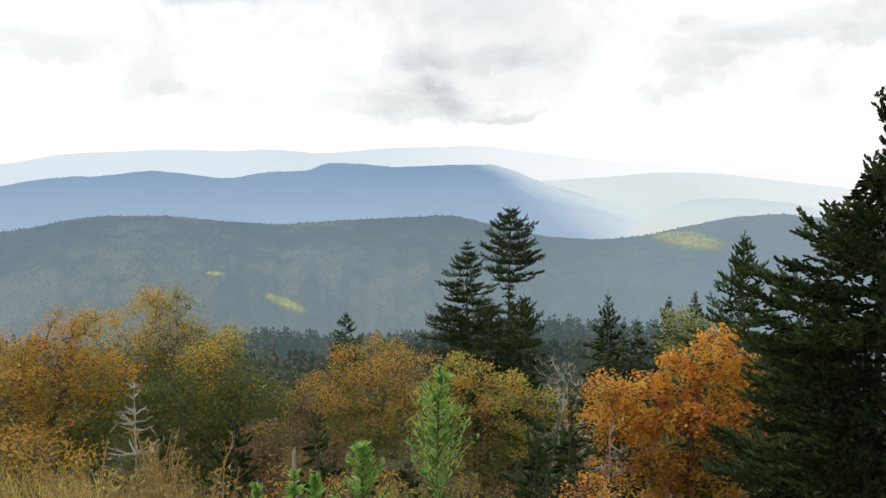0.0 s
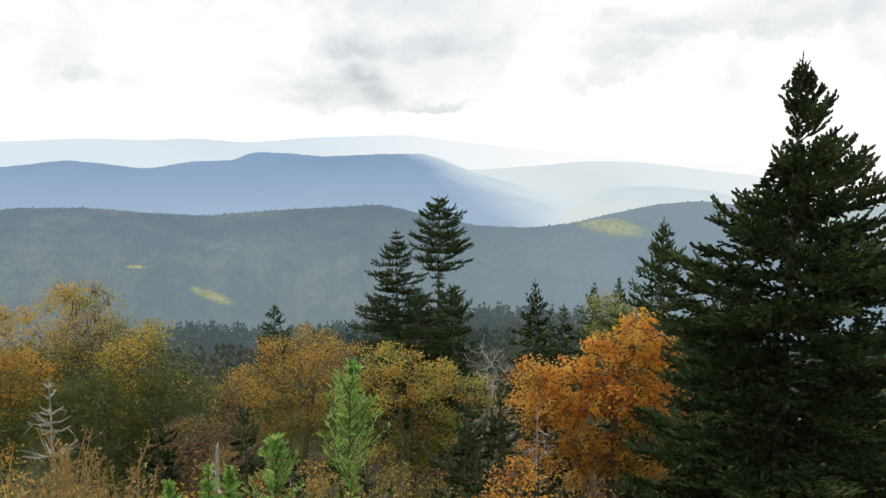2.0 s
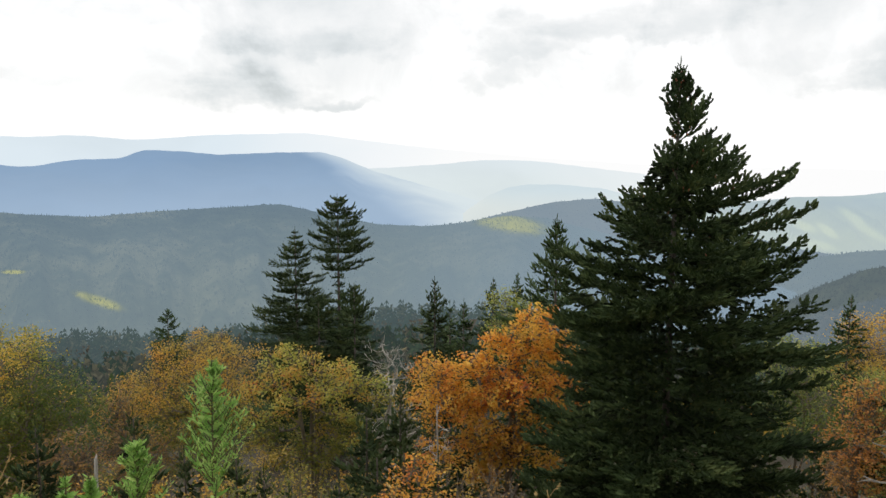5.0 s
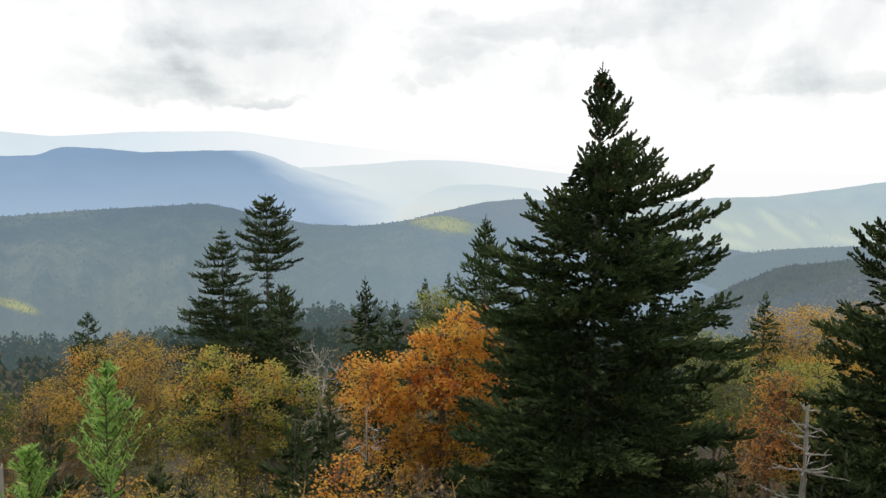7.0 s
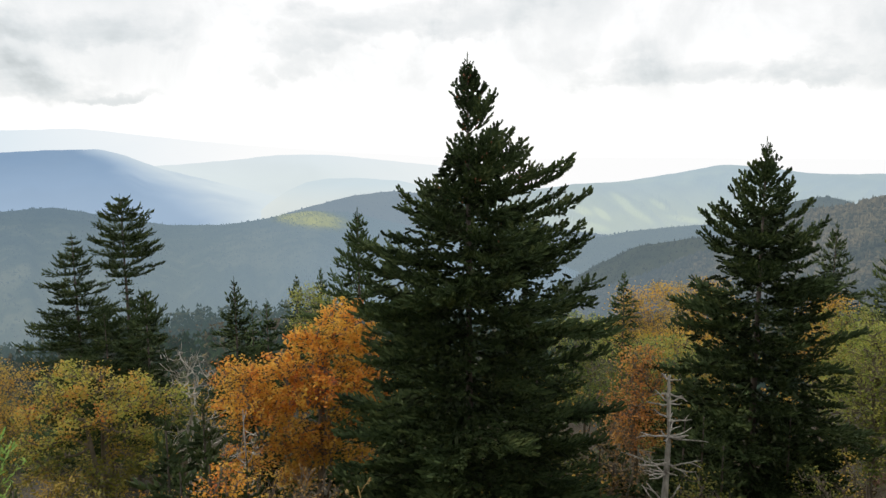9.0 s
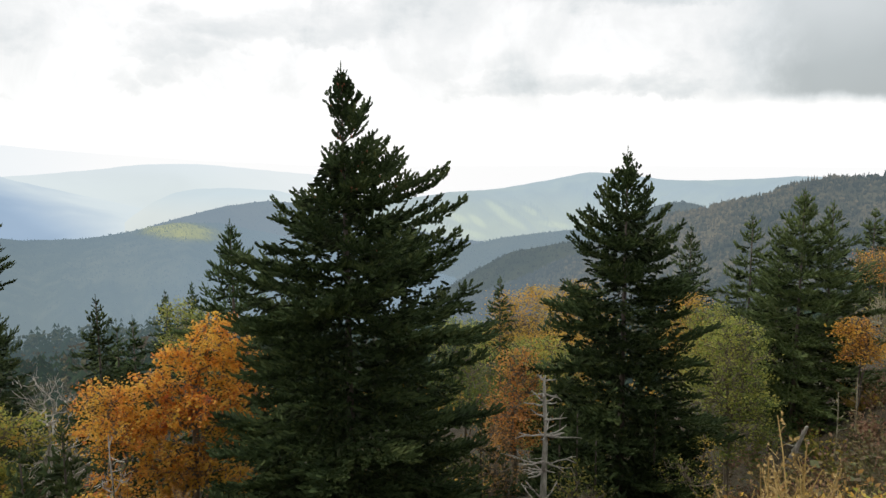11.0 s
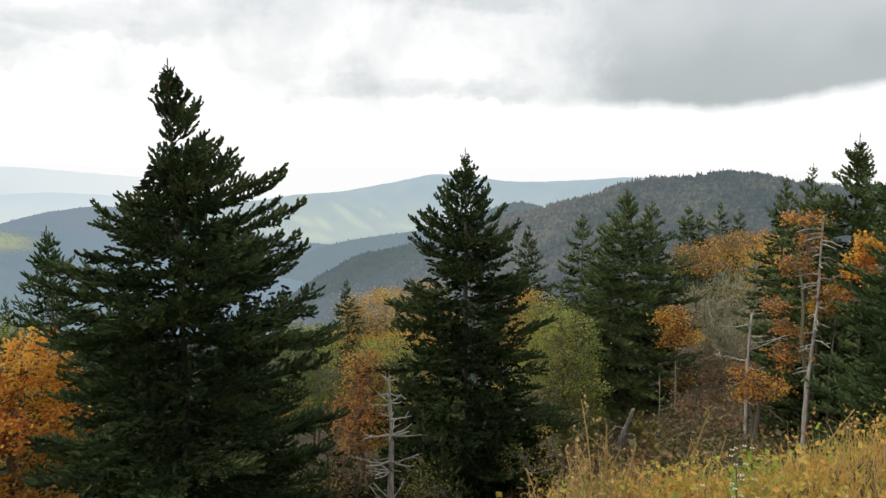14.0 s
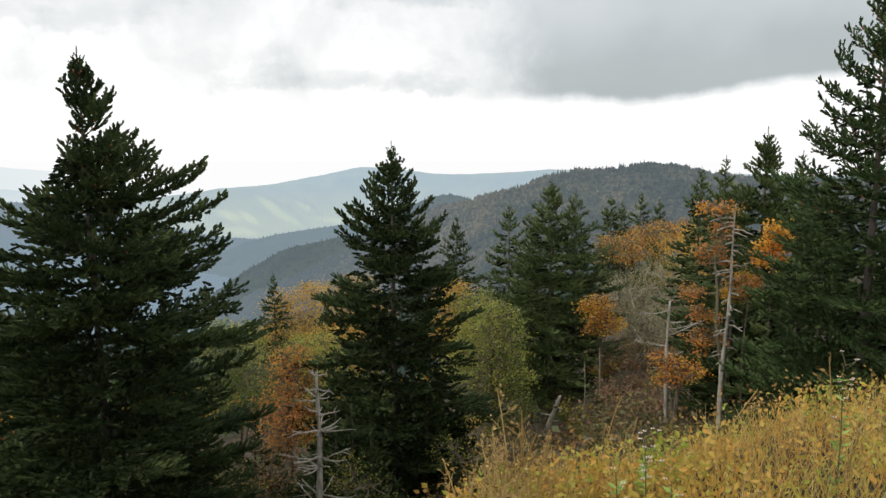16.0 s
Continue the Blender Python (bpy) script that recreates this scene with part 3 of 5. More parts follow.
# sun on the spurs is tinted into the forest colour
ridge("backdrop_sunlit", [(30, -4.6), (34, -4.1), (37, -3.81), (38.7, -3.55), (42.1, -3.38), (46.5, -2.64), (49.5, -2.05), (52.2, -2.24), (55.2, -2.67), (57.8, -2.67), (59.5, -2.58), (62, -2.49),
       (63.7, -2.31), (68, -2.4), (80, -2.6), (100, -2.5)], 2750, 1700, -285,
      far_material("hazed_sunlit", srgb(190, 209, 222), 0.76, [(0.05, 0.07, 0.05), (0.13, 0.16, 0.08), (0.30, 0.32, 0.15)],
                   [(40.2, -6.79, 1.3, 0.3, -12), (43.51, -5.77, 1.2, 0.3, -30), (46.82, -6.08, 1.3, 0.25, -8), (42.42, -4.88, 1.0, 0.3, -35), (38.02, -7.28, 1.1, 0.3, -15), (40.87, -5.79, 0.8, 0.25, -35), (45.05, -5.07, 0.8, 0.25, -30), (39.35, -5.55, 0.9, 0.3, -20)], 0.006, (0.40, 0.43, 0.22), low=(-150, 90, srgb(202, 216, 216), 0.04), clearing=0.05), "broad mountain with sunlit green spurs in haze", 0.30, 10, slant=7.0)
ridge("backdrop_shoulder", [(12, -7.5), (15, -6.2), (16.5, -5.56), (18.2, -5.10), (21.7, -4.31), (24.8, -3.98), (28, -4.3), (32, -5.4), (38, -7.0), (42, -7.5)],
      1900, 1500, -275, far_material("hazed_shoulder", srgb(146, 163, 178), 0.78, DARKWOOD), "dark wooded shoulder behind the nearer ridge", seed=12, trees=2500)
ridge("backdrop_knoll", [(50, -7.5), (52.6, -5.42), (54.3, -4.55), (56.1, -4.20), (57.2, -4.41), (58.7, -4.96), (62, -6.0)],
      1500, 1150, -250, far_material("hazed_knoll", srgb(122, 138, 148), 0.66, DARKWOOD), "small dark wooded knoll", seed=14, trees=1500)
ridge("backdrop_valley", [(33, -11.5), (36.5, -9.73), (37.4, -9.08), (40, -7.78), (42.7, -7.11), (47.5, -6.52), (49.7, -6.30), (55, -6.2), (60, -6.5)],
      1650, 1200, -270, far_material("hazed_valley", srgb(142, 160, 172), 0.74, DARKWOOD), "wooded valley ridge in blue shade", seed=16, trees=2500)
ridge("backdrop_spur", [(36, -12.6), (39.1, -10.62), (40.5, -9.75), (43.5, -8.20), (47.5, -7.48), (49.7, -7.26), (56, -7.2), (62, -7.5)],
      1200, 800, -250, far_material("hazed_spur", srgb(118, 132, 140), 0.60, DARKWOOD), "wooded spur in grey shade", seed=18, trees=5000, tree_h=5.5)
# the yellow sun patches are tint in this slope's material
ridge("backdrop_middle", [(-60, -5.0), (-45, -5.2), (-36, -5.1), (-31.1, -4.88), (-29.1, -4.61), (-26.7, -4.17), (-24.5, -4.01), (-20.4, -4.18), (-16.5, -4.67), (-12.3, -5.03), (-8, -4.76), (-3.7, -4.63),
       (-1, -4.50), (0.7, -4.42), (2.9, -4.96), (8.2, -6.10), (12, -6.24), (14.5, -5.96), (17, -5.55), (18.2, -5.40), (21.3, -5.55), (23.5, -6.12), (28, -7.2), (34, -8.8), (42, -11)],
      1400, 620, -250, far_material("hazed_middle", srgb(129, 150, 166), 0.67, [(0.016, 0.028, 0.018), (0.055, 0.068, 0.040), (0.17, 0.165, 0.095)],
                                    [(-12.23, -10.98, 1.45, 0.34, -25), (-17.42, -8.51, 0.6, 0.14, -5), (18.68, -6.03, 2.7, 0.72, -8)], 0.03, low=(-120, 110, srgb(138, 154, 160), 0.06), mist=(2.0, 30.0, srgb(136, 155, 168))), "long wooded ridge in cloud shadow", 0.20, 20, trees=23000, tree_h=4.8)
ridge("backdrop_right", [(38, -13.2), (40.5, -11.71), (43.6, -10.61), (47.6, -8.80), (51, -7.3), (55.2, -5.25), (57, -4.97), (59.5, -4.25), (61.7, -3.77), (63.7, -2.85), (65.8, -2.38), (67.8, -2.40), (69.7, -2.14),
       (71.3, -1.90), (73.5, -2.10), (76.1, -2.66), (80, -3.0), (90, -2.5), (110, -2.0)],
      820, 330, -120, far_material("hazed_right", srgb(118, 132, 141), 0.47, [(0.026, 0.034, 0.020), (0.085, 0.082, 0.048), (0.20, 0.16, 0.09)], (), 0.03, mist=(58.0, 38.0, srgb(121, 136, 146))),
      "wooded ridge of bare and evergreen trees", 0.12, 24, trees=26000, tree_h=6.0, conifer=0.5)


# ---------------------------------------------------------------- conifers
def bough_arrays(length, grain, seed):
    """One spruce bough along +x, sagging in the middle and rising to its tip: foxtail shoots on side branches."""
    rg = np.random.default_rng(seed)
    P, D, S = [], [], []

    def spine(s):
        return np.stack([length * s, 0.05 * length * np.sin(3 * s + seed), -0.36 * length * s * (1 - s)], -1)

    start = 0.10 if length < 0.7 else 0.17
    g = grain ** 0.8
    s = np.arange(start + 0.08, 1.0, 0.10 * g / length)
    if not len(s):
        s = np.array([0.5])
    p = spine(s)
    slope = unit(np.stack([np.ones(len(s)), 0.1 * np.cos(3 * s + seed), -0.36 * (1 - 2 * s)], -1))
    P.append(p)
    D.append(slope + rg.normal(0, 0.22, p.shape) + [0, 0, 0.14])
    S.append(rg.uniform(0.9, 1.3, len(p)))
    side = 1
    for q in np.arange(start, 0.97, (0.082 * g if grain > 0.9 else 0.085) / length):
        side = -side
        b = spine(np.array([q]))[0]
        ll = (0.08 + 0.40 * length * (1 - q) ** 0.75 * min(1.0, 0.35 + 2.6 * (q - start))) * rg.uniform(0.65, 1.15)
        ang = radians(rg.uniform(34, 60) if grain > 0.9 else rg.uniform(40, 75))
        dr = np.array([math.cos(ang), side * math.sin(ang), rg.uniform(-0.22, 0.20)])
        t = np.arange(0.03, ll + 0.01, 0.068 * g)
        k = t / ll
        pt = b + dr * t[:, None]
        pt[:, 2] += ll * (-0.14 * k + 0.34 * k * k)
        pt[:, 0] += 0.14 * ll * k * k
        fan = np.where(np.arange(len(t)) % 2, 1, -1) * rg.uniform(0.3, 0.75, len(t))
        across = np.array([-dr[1], dr[0], 0])
        dd = dr + across * fan[:, None] + np.stack([0.2 + 0 * t, 0 * t, 0.10 + 0.35 * k + rg.normal(0, 0.16, len(t))], -1)
        dd[-1] = dr + [0.25, 0, 0.35]
        P.append(pt)
        D.append(dd)
        S.append(rg.uniform(0.75, 1.2, len(t)))
        hang = rg.random(len(t)) < 0.20
        if hang.any() and q < 0.85:
            P.append(pt[hang])
            D.append(dd[hang] * [1, 1, 0] * 0.7 + np.stack([0 * t[hang], 0 * t[hang], -rg.uniform(0.2, 0.7, hang.sum())], -1))
            S.append(rg.uniform(0.7, 1.0, hang.sum()))
    P, D, S = np.concatenate(P), np.concatenate(D), np.concatenate(S)
    size = 0.165 * g * S * min(1.0, 0.55 + 0.6 * length)
    so = Soup()
    shape, faces = (FOX_V, FOX_F) if grain < 1.3 else (TUFT_V, TUFT_F)
    v, f = scatter(P, D, size, (0.020 if grain < 0.9 else 0.024 if grain < 1.3 else 0.028) * g * S, shape, faces, rg)
    v = v.reshape(len(P), len(shape), 3)
    v[:, :, 2] += 0.24 * size[:, None] * np.array(shape)[None, :, 0] ** 2
    so.add(v.reshape(-1, 3), f)
    n = 6
    so.add(*tube(spine(np.linspace(0, 0.92, n)), np.linspace(0.012 + 0.009 * length, 0.004, n), 4))
    return so.arrays()


BOUGH_LEN = [0.3, 0.55, 0.85, 1.2, 1.6, 2.1, 2.7]
POOL = {}


def bough_pool(length, grain, pick):
    k = min(range(len(BOUGH_LEN)), key=lambda i: abs(math.log(BOUGH_LEN[i] / length)))
    key = (k, grain, pick % 3)
    if key not in POOL:
        POOL[key] = bough_arrays(BOUGH_LEN[k], grain, 100 * k + pick % 3)
    return key, POOL[key], BOUGH_LEN[k]


BOUGH_MESH = {}


def spruce(az, r, tip, profile, label, seed, grain=1.0, every=0.30, per=5.5, separate=False, mat=None, lean=(0, 0), low=None, steep=(48, -8),
           gaps=0.12, name="spruce_tree", ragged=0.28, skew=((0, 0), (1, 0)), tier=1.0, fill=1.0, cones=0):
    """A spruce or fir. profile: (metres below the tip, half width of the crown); steep: bough pitch at the tip and low down; tier: how far the
    boughs of one whorl stand apart in height."""
    rg = np.random.default_rng(seed)
    mat = mat or M_SPRUCE
    x, y = spot(az, r)
    base = float(ground_height(x, y)) - 0.15
    H = tip - base
    root = tagged(new(name), label, "conifer tree")
    root.location = (x, y, base)
    ph, pr = np.array(profile, float).T
    low = H - 1.0 if low is None else low

    def axis(h):
        k = np.clip(h / H, 0, 1)
        return np.array([lean[0] * (1 - k), lean[1] * (1 - k), H - h])

    hh = np.linspace(H, 0, 14)
    tp = np.array([axis(h) for h in hh])
    tr = 0.015 + 0.0105 * hh * (1 + 0.1 * rg.normal(size=14))
    trunk = Soup()
    trunk.add(*tube(tp, tr, 8))
    part("trunk", trunk.mesh("trunk", M_BARK_SPRUCE, True), root, "grey-brown scaly trunk")
    crown = Soup()
    lv, lf = scatter(np.array([axis(0.0)]), np.array([[0, 0, 1.0]]), np.array([0.34]), np.array([0.012]), FOX_V, FOX_F, rg)
    crown.add(lv, lf)
    h, turn = 0.10, rg.uniform(0, 6.28)
    upper = []
    while h < low:
        n = max(3, int(round(per + rg.normal(0, 0.7))))
        turn += 0.6 + rg.uniform(-0.3, 0.3)
        for i in range(n):
            if rg.random() < gaps:
                continue
            a = turn + 2 * math.pi * i / n + rg.normal(0, 0.25)
            hb = h + rg.uniform(-0.09, 0.09) * tier * every / 0.3
            k = min(1.0, max(hb, 0) / (0.65 * low))
            pitch = float(np.interp(k, (0, 0.25, 0.55, 1), (steep[0], steep[0] * 0.62, 9.0 + 0.5 * steep[1], steep[1]))) + rg.normal(0, 7)
            wide = (1 - ragged * rg.random() ** 1.5 * 1.6) * rg.uniform(1.02, 1.20)
            ca, sa = math.cos(radians(pitch)), math.sin(radians(pitch))
            L = float(np.interp(hb, ph, pr))
            for _ in range(5):
                end = max(hb - L * sa, 0.0)
                reach = float(np.interp(end, ph, pr)) * (1 + float(np.interp(end, *zip(*skew))) * math.cos(a + radians(az)))
                L = 0.5 * L + 0.5 * reach / max(ca, 0.5)
            L = max(L * wide, 0.16)
            key, arr, unit_len = bough_pool(L, grain, int(rg.integers(0, 99)))
            pos = axis(max(hb, 0.02))
            m = Matrix.Translation(pos) @ Matrix.Rotation(a, 4, "Z") @ Matrix.Rotation(-radians(pitch), 4, "Y") @ \
                Matrix.Rotation(rg.normal(0, 0.2), 4, "X") @ Matrix.Scale(L / unit_len, 4)
            if hb < 3.6:
                upper.append(m @ Matrix.Scale(unit_len, 4))
            if separate and L > 0.5:
                mk = (key, mat.name)
                if mk not in BOUGH_MESH:
                    BOUGH_MESH[mk] = mesh_of("bough", *arr, mat)
                ob = part("bough", BOUGH_MESH[mk], root)
                ob.matrix_basis = m
            else:
                M = np.array(m)
                crown.add(arr[0] @ M[:3, :3].T + M[:3, 3], arr[1])
        h += every * (0.55 + 0.45 * min(1, h / 1.5)) * rg.uniform(0.8, 1.2)
    part("crown", crown.mesh("crown", mat), root)
    # foliage added round the trunk, crown shade put into its dark colour
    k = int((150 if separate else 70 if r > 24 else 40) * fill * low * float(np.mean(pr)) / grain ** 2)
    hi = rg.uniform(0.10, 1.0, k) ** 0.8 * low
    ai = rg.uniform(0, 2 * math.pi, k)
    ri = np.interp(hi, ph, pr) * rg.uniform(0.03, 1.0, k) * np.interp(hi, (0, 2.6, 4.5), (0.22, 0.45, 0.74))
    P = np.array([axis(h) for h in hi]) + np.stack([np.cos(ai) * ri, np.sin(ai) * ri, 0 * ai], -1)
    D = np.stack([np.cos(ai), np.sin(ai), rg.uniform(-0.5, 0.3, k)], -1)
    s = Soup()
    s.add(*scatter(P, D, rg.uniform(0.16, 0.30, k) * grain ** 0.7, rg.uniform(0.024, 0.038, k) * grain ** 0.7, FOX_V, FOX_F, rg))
    tagged(part("inner_foliage", s.mesh("inner_foliage", M_INNER_SHADE), root, "dense inner foliage coloured dark as crown shade"), kind="stuff")
    if cones:
        pick = rg.integers(0, len(upper), cones)
        P = np.array([np.array(upper[i] @ Vector((q, 0, -0.36 * q * (1 - q)))) for i, q in zip(pick, rg.uniform(0.35, 0.95, cones))]) + rg.normal(0, 0.03, (cones, 3))
        ai = rg.uniform(0, 2 * math.pi, cones)
        s = Soup()
        s.add(*scatter(P, np.stack([0.3 * np.cos(ai), 0.3 * np.sin(ai), -np.ones(cones)], -1), rg.uniform(0.05, 0.08, cones), rg.uniform(0.014, 0.02, cones), TUFT_V, TUFT_F, rg))
        tagged(part("cones", s.mesh("cones", M_CONE), root, "small reddish-brown cones"), kind="stuff")
    return root


# ---------------------------------------------------------------- broad-leaved trees
def broadleaf(az, r, tip, lobes, label, leaf, seed, leaves=9000, leaf_size=0.075, targets=170, bark=None, stems=3, clump=0.30,
              name="broadleaf_tree", category="tree", base_z=None, upright=0.35, twig=0.6, leaf_low=0.0, lower=None, girth=1.0):
    """A broad-leaved tree whose limbs grow towards points in its crown. lobes: (x, y, z, rx, rz), x across the line of sight, z from the tip down."""
    rg = np.random.default_rng(seed)
    x, y = spot(az, r)
    base = float(ground_height(x, y)) - 0.1 if base_z is None else base_z
    H = tip - base
    root = tagged(new(name), label, category)
    root.location = (x, y, base)
    root.rotation_euler = (0, 0, -radians(az))
    lob = np.array(lobes, float)
    wgt = lob[:, 3] ** 2 * lob[:, 4]
    likely = wgt ** 0.62
    pick = rg.choice(len(lob), targets, p=likely / likely.sum())
    g = unit(rg.normal(size=(targets, 3))) * rg.random((targets, 1)) ** 0.42
    T = np.stack([lob[pick, 0] + g[:, 0] * lob[pick, 3], lob[pick, 1] + g[:, 1] * lob[pick, 3], H + lob[pick, 2] + g[:, 2] * lob[pick, 4]], -1)
    T[:, 2] = np.clip(T[:, 2], 0.25, H - 0.03)
    cx, cz = np.average(lob[:, 0], weights=wgt), H + np.average(lob[:, 2], weights=wgt)
    nodes, parent = [], []
    for k in range(stems):
        ox, oy = rg.normal(0, 0.12, 2)
        tx, ty = cx + rg.normal(0, 0.35) * lob[:, 3].max() * 0.6, rg.normal(0, 0.3)
        top = cz * rg.uniform(0.75, 1.1)
        prev = -1
        for q in np.linspace(0, 1, 7):
            if q == 0:
                ox = oy = 0.0
            nodes.append([ox + (tx - ox) * q ** 1.4 + rg.normal(0, 0.05) * q, oy + (ty - oy) * q + rg.normal(0, 0.05) * q, top * q])
            parent.append(prev)
            prev = len(nodes) - 1
    order = np.argsort(np.abs(T[:, 0] - cx) + np.abs(T[:, 2] - cz) * 0.8)
    leafs = []
    for t in T[order]:
        N = np.array(nodes)
        dv = t - N
        cost = np.linalg.norm(dv, axis=1) + np.maximum(0, -dv[:, 2]) * 1.2 + 0.15 * (N[:, 2] < 0.3)
        j = int(cost.argmin())
        d = t - N[j]
        prev = j
        m = 3 if np.linalg.norm(d) > 0.35 else 2
        for q in range(1, m + 1):
            f = q / m
            p = N[j] + d * f
            p[2] -= upright * 0.35 * np.linalg.norm(d[:2]) * math.sin(math.pi * f)
            p[:2] += rg.normal(0, 0.03, 2)
            nodes.append(list(p))
            parent.append(prev)
            prev = len(nodes) - 1
        leafs.append(prev)
    N = np.array(nodes)
    load = np.zeros(len(N))
    load[leafs] = 1
    for i in range(len(N) - 1, -1, -1):
        if parent[i] >= 0:
            load[parent[i]] += load[i]
    rad = 0.0065 + 0.0075 * girth * np.sqrt(load)
    wood = Soup()
    for i in range(len(N)):
        if parent[i] >= 0:
            a, b = N[parent[i]], N[i]
            wood.add(*tube([a, b], [min(rad[parent[i]], rad[i] * 1.5), rad[i]], 5 if rad[i] > 0.03 else 3))
    ends = N[leafs]
    part("trunk", wood.mesh("trunk", bark or M_BARK), root, "forked trunk with thin bare limbs")
    if twig:
        wood = Soup()
        k = int(targets * 7 * twig)
        w = rg.integers(0, len(ends), k)
        dv = unit(rg.normal(size=(k, 3)) + [0, 0, 0.7] + unit(ends[w] - [cx, 0, cz]) * 0.8)
        wood.add(*scatter(ends[w] + rg.normal(0, clump * 0.25, (k, 3)), dv, rg.uniform(0.2, 0.55, k) * (clump / 0.3), np.full(k, 0.006 + 0.0003 * r), [(0, 1, 0), (0, -.5, .8), (0, -.5, -.8), (1, 0, 0)], [(0, 1, 3), (1, 2, 3), (2, 0, 3)], rg))
        tagged(part("twig_spray", wood.mesh("twig_spray", bark or M_BARK), root, "fine bare twigs"), kind="stuff")
    if leaves:
        leaves, leaf_size = int(leaves * 1.7), leaf_size * 0.90
        near = (np.linalg.norm(ends[:, None] - ends[None], axis=-1) < clump * 2.2).sum(1)
        share = near ** -1.0
        w = rg.choice(len(ends), leaves, p=share / share.sum())
        fan = unit(ends - [cx, 0, cz - 0.5])[w]
        P = ends[w] + rg.normal(0, clump * 0.92, (leaves, 3)) * [1, 1, 0.72] + fan * (rg.random((leaves, 1)) * clump * 0.9)
        P[:, 2] -= 0.22 * np.hypot(P[:, 0] - ends[w][:, 0], P[:, 1] - ends[w][:, 1])
        P[:, 2] = np.clip(P[:, 2], leaf_low, H + 0.05)
        D = rg.normal(size=(leaves, 3)) * [1, 1, 0.55] + [0, 0, -0.2]
        flat_up = unit(rg.normal(0, 0.5, (leaves, 3)) + [0, 0, 1.0])
        size = leaf_size * rg.uniform(0.6, 1.25, leaves)
        under = np.zeros(leaves, bool)
        if lower:  # (material, metres below the tip): leaves still green under the turned top, M_GREEN also toned dark as shade
            wave = 0.5 * np.sin(P[:, 0] * 1.9 + seed) + 0.4 * np.sin(P[:, 1] * 2.3 + seed)
            under = H - P[:, 2] + wave + rg.normal(0, 0.35, leaves) > lower[1]
        for label, mat, m in (("", leaf, ~under), ("lower leaves of another shade", lower and lower[0], under)):
            if m.any():
                s = Soup()
                s.add(*scatter(P[m], D[m], size[m], size[m] * 0.85, LEAF_V, LEAF_F, rg, flat_up[m]))
                part("lower_crown" if label else "crown", s.mesh("crown", mat), root, label)
    return root


# ---------------------------------------------------------------- dead wood
def snag(az, r, tip, label, seed, width=0.11, arms=16, arm=0.7, bare_from=0.15, lean=0.0, name="dead_tree", rise=0.15, height=None, limb=None, taper=0.45, droop=0.16, whorls=0, mat=None):
    rg = np.random.default_rng(seed)
    x, y = spot(az, r)
    base = float(ground_height(x, y)) - 0.1 if height is None else tip - height
    H = tip - base
    root = tagged(new(name), label, "dead tree")
    root.location = (x, y, base)
    root.rotation_euler = (0, 0, -radians(az))
    hz = np.linspace(0, H, 16)
    pts = np.stack([lean * (hz / H - 1) + 0.02 * np.sin(hz * 1.9 + seed), 0.02 * np.cos(hz * 1.4), hz], -1)
    rr = width * (taper + (1 - taper) * (1 - hz / H)) * (1 + 0.12 * rg.normal(size=16))
    v, f = tube(pts, rr, 9)
    v[-1] += [0.3 * width, 0, 0.05]
    part("trunk", mesh_of("trunk", v, f, mat or M_DEAD, True), root)
    for i in range(arms):
        h = H - bare_from - (H - bare_from) * 0.62 * (i + rg.uniform(0.2, 0.8)) / arms
        if whorls:
            level = i % whorls
            h = H - bare_from - 0.30 * level * (1 + 0.13 * math.sin(level * 2.3 + seed)) + rg.normal(0, 0.02)
        a = rg.uniform(0, 6.28)
        L = arm * rg.uniform(0.35, 1.1) * (min(1.0, 0.35 + 0.11 * (i % whorls)) if whorls else 1.0)
        q = np.linspace(0, 1, 5)
        d = np.array([math.cos(a), math.sin(a), rise * rg.uniform(-1.0, 1.6)])
        p0 = [np.interp(h, hz, pts[:, 0]), 0, h]
        p = p0 + d * L * q[:, None] + np.stack([0 * q, 0 * q, droop * L * q ** 2 + 0.01 * np.sin(q * 9 + i)], -1) + rg.normal(0, 0.008, (5, 3))
        p[0] = p0
        limb_r = limb or width * 0.27
        s = Soup()
        s.add(*tube(p, np.linspace(limb_r, 0.010, 5), 5))
        for fork in range(int(rg.integers(0, 3)) if L > 0.3 else 0):
            j = int(rg.integers(2, 4))
            e = p[j] + (d + rg.normal(0, 0.55, 3)) * L * rg.uniform(0.2, 0.4)
            s.add(*tube([p[j], (p[j] + e) / 2 + [0, 0, 0.01], e], [limb_r * 0.55, limb_r * 0.4, 0.006], 4))
        part("branch", s.mesh("branch", mat or M_DEAD), root)
    return root


# ---------------------------------------------------------------- the tall spruces
BIG = [(0, .05), (.3, .30), (.55, .40), (.8, .48), (1.2, .62), (1.5, 1.0), (1.75, 1.18), (2.2, 1.42), (2.6, 1.85), (3.0, 2.18), (3.4, 2.50), (4.4, 2.90), (5.3, 2.95), (6.9, 3.0), (9, 2.95), (14, 2.9)]
spruce(31.3, 16.0, 3.08, BIG, "tall dark green red spruce with ragged upswept boughs", 3, 1.0, 0.34, 8.5, True, lean=(-0.02, 0.02), low=11.5, gaps=0.12, ragged=0.32, steep=(52, -6), cones=110,
       skew=((0, 0), (0.4, 0.0), (0.8, 0.65), (1.2, 1.05), (1.75, 0.75), (2.2, 0.48), (2.6, 0.26), (3.4, 0.12), (4.4, 0.10), (5.3, 0.04), (6.9, -0.03), (10, 0.0)))
SECOND = [(0, .05), (.5, .32), (1.0, .72), (1.8, 1.45), (2.6, 1.75), (3.5, 1.9), (4.6, 2.3), (6, 2.6), (8, 2.9), (11, 3.1), (14, 2.6)]
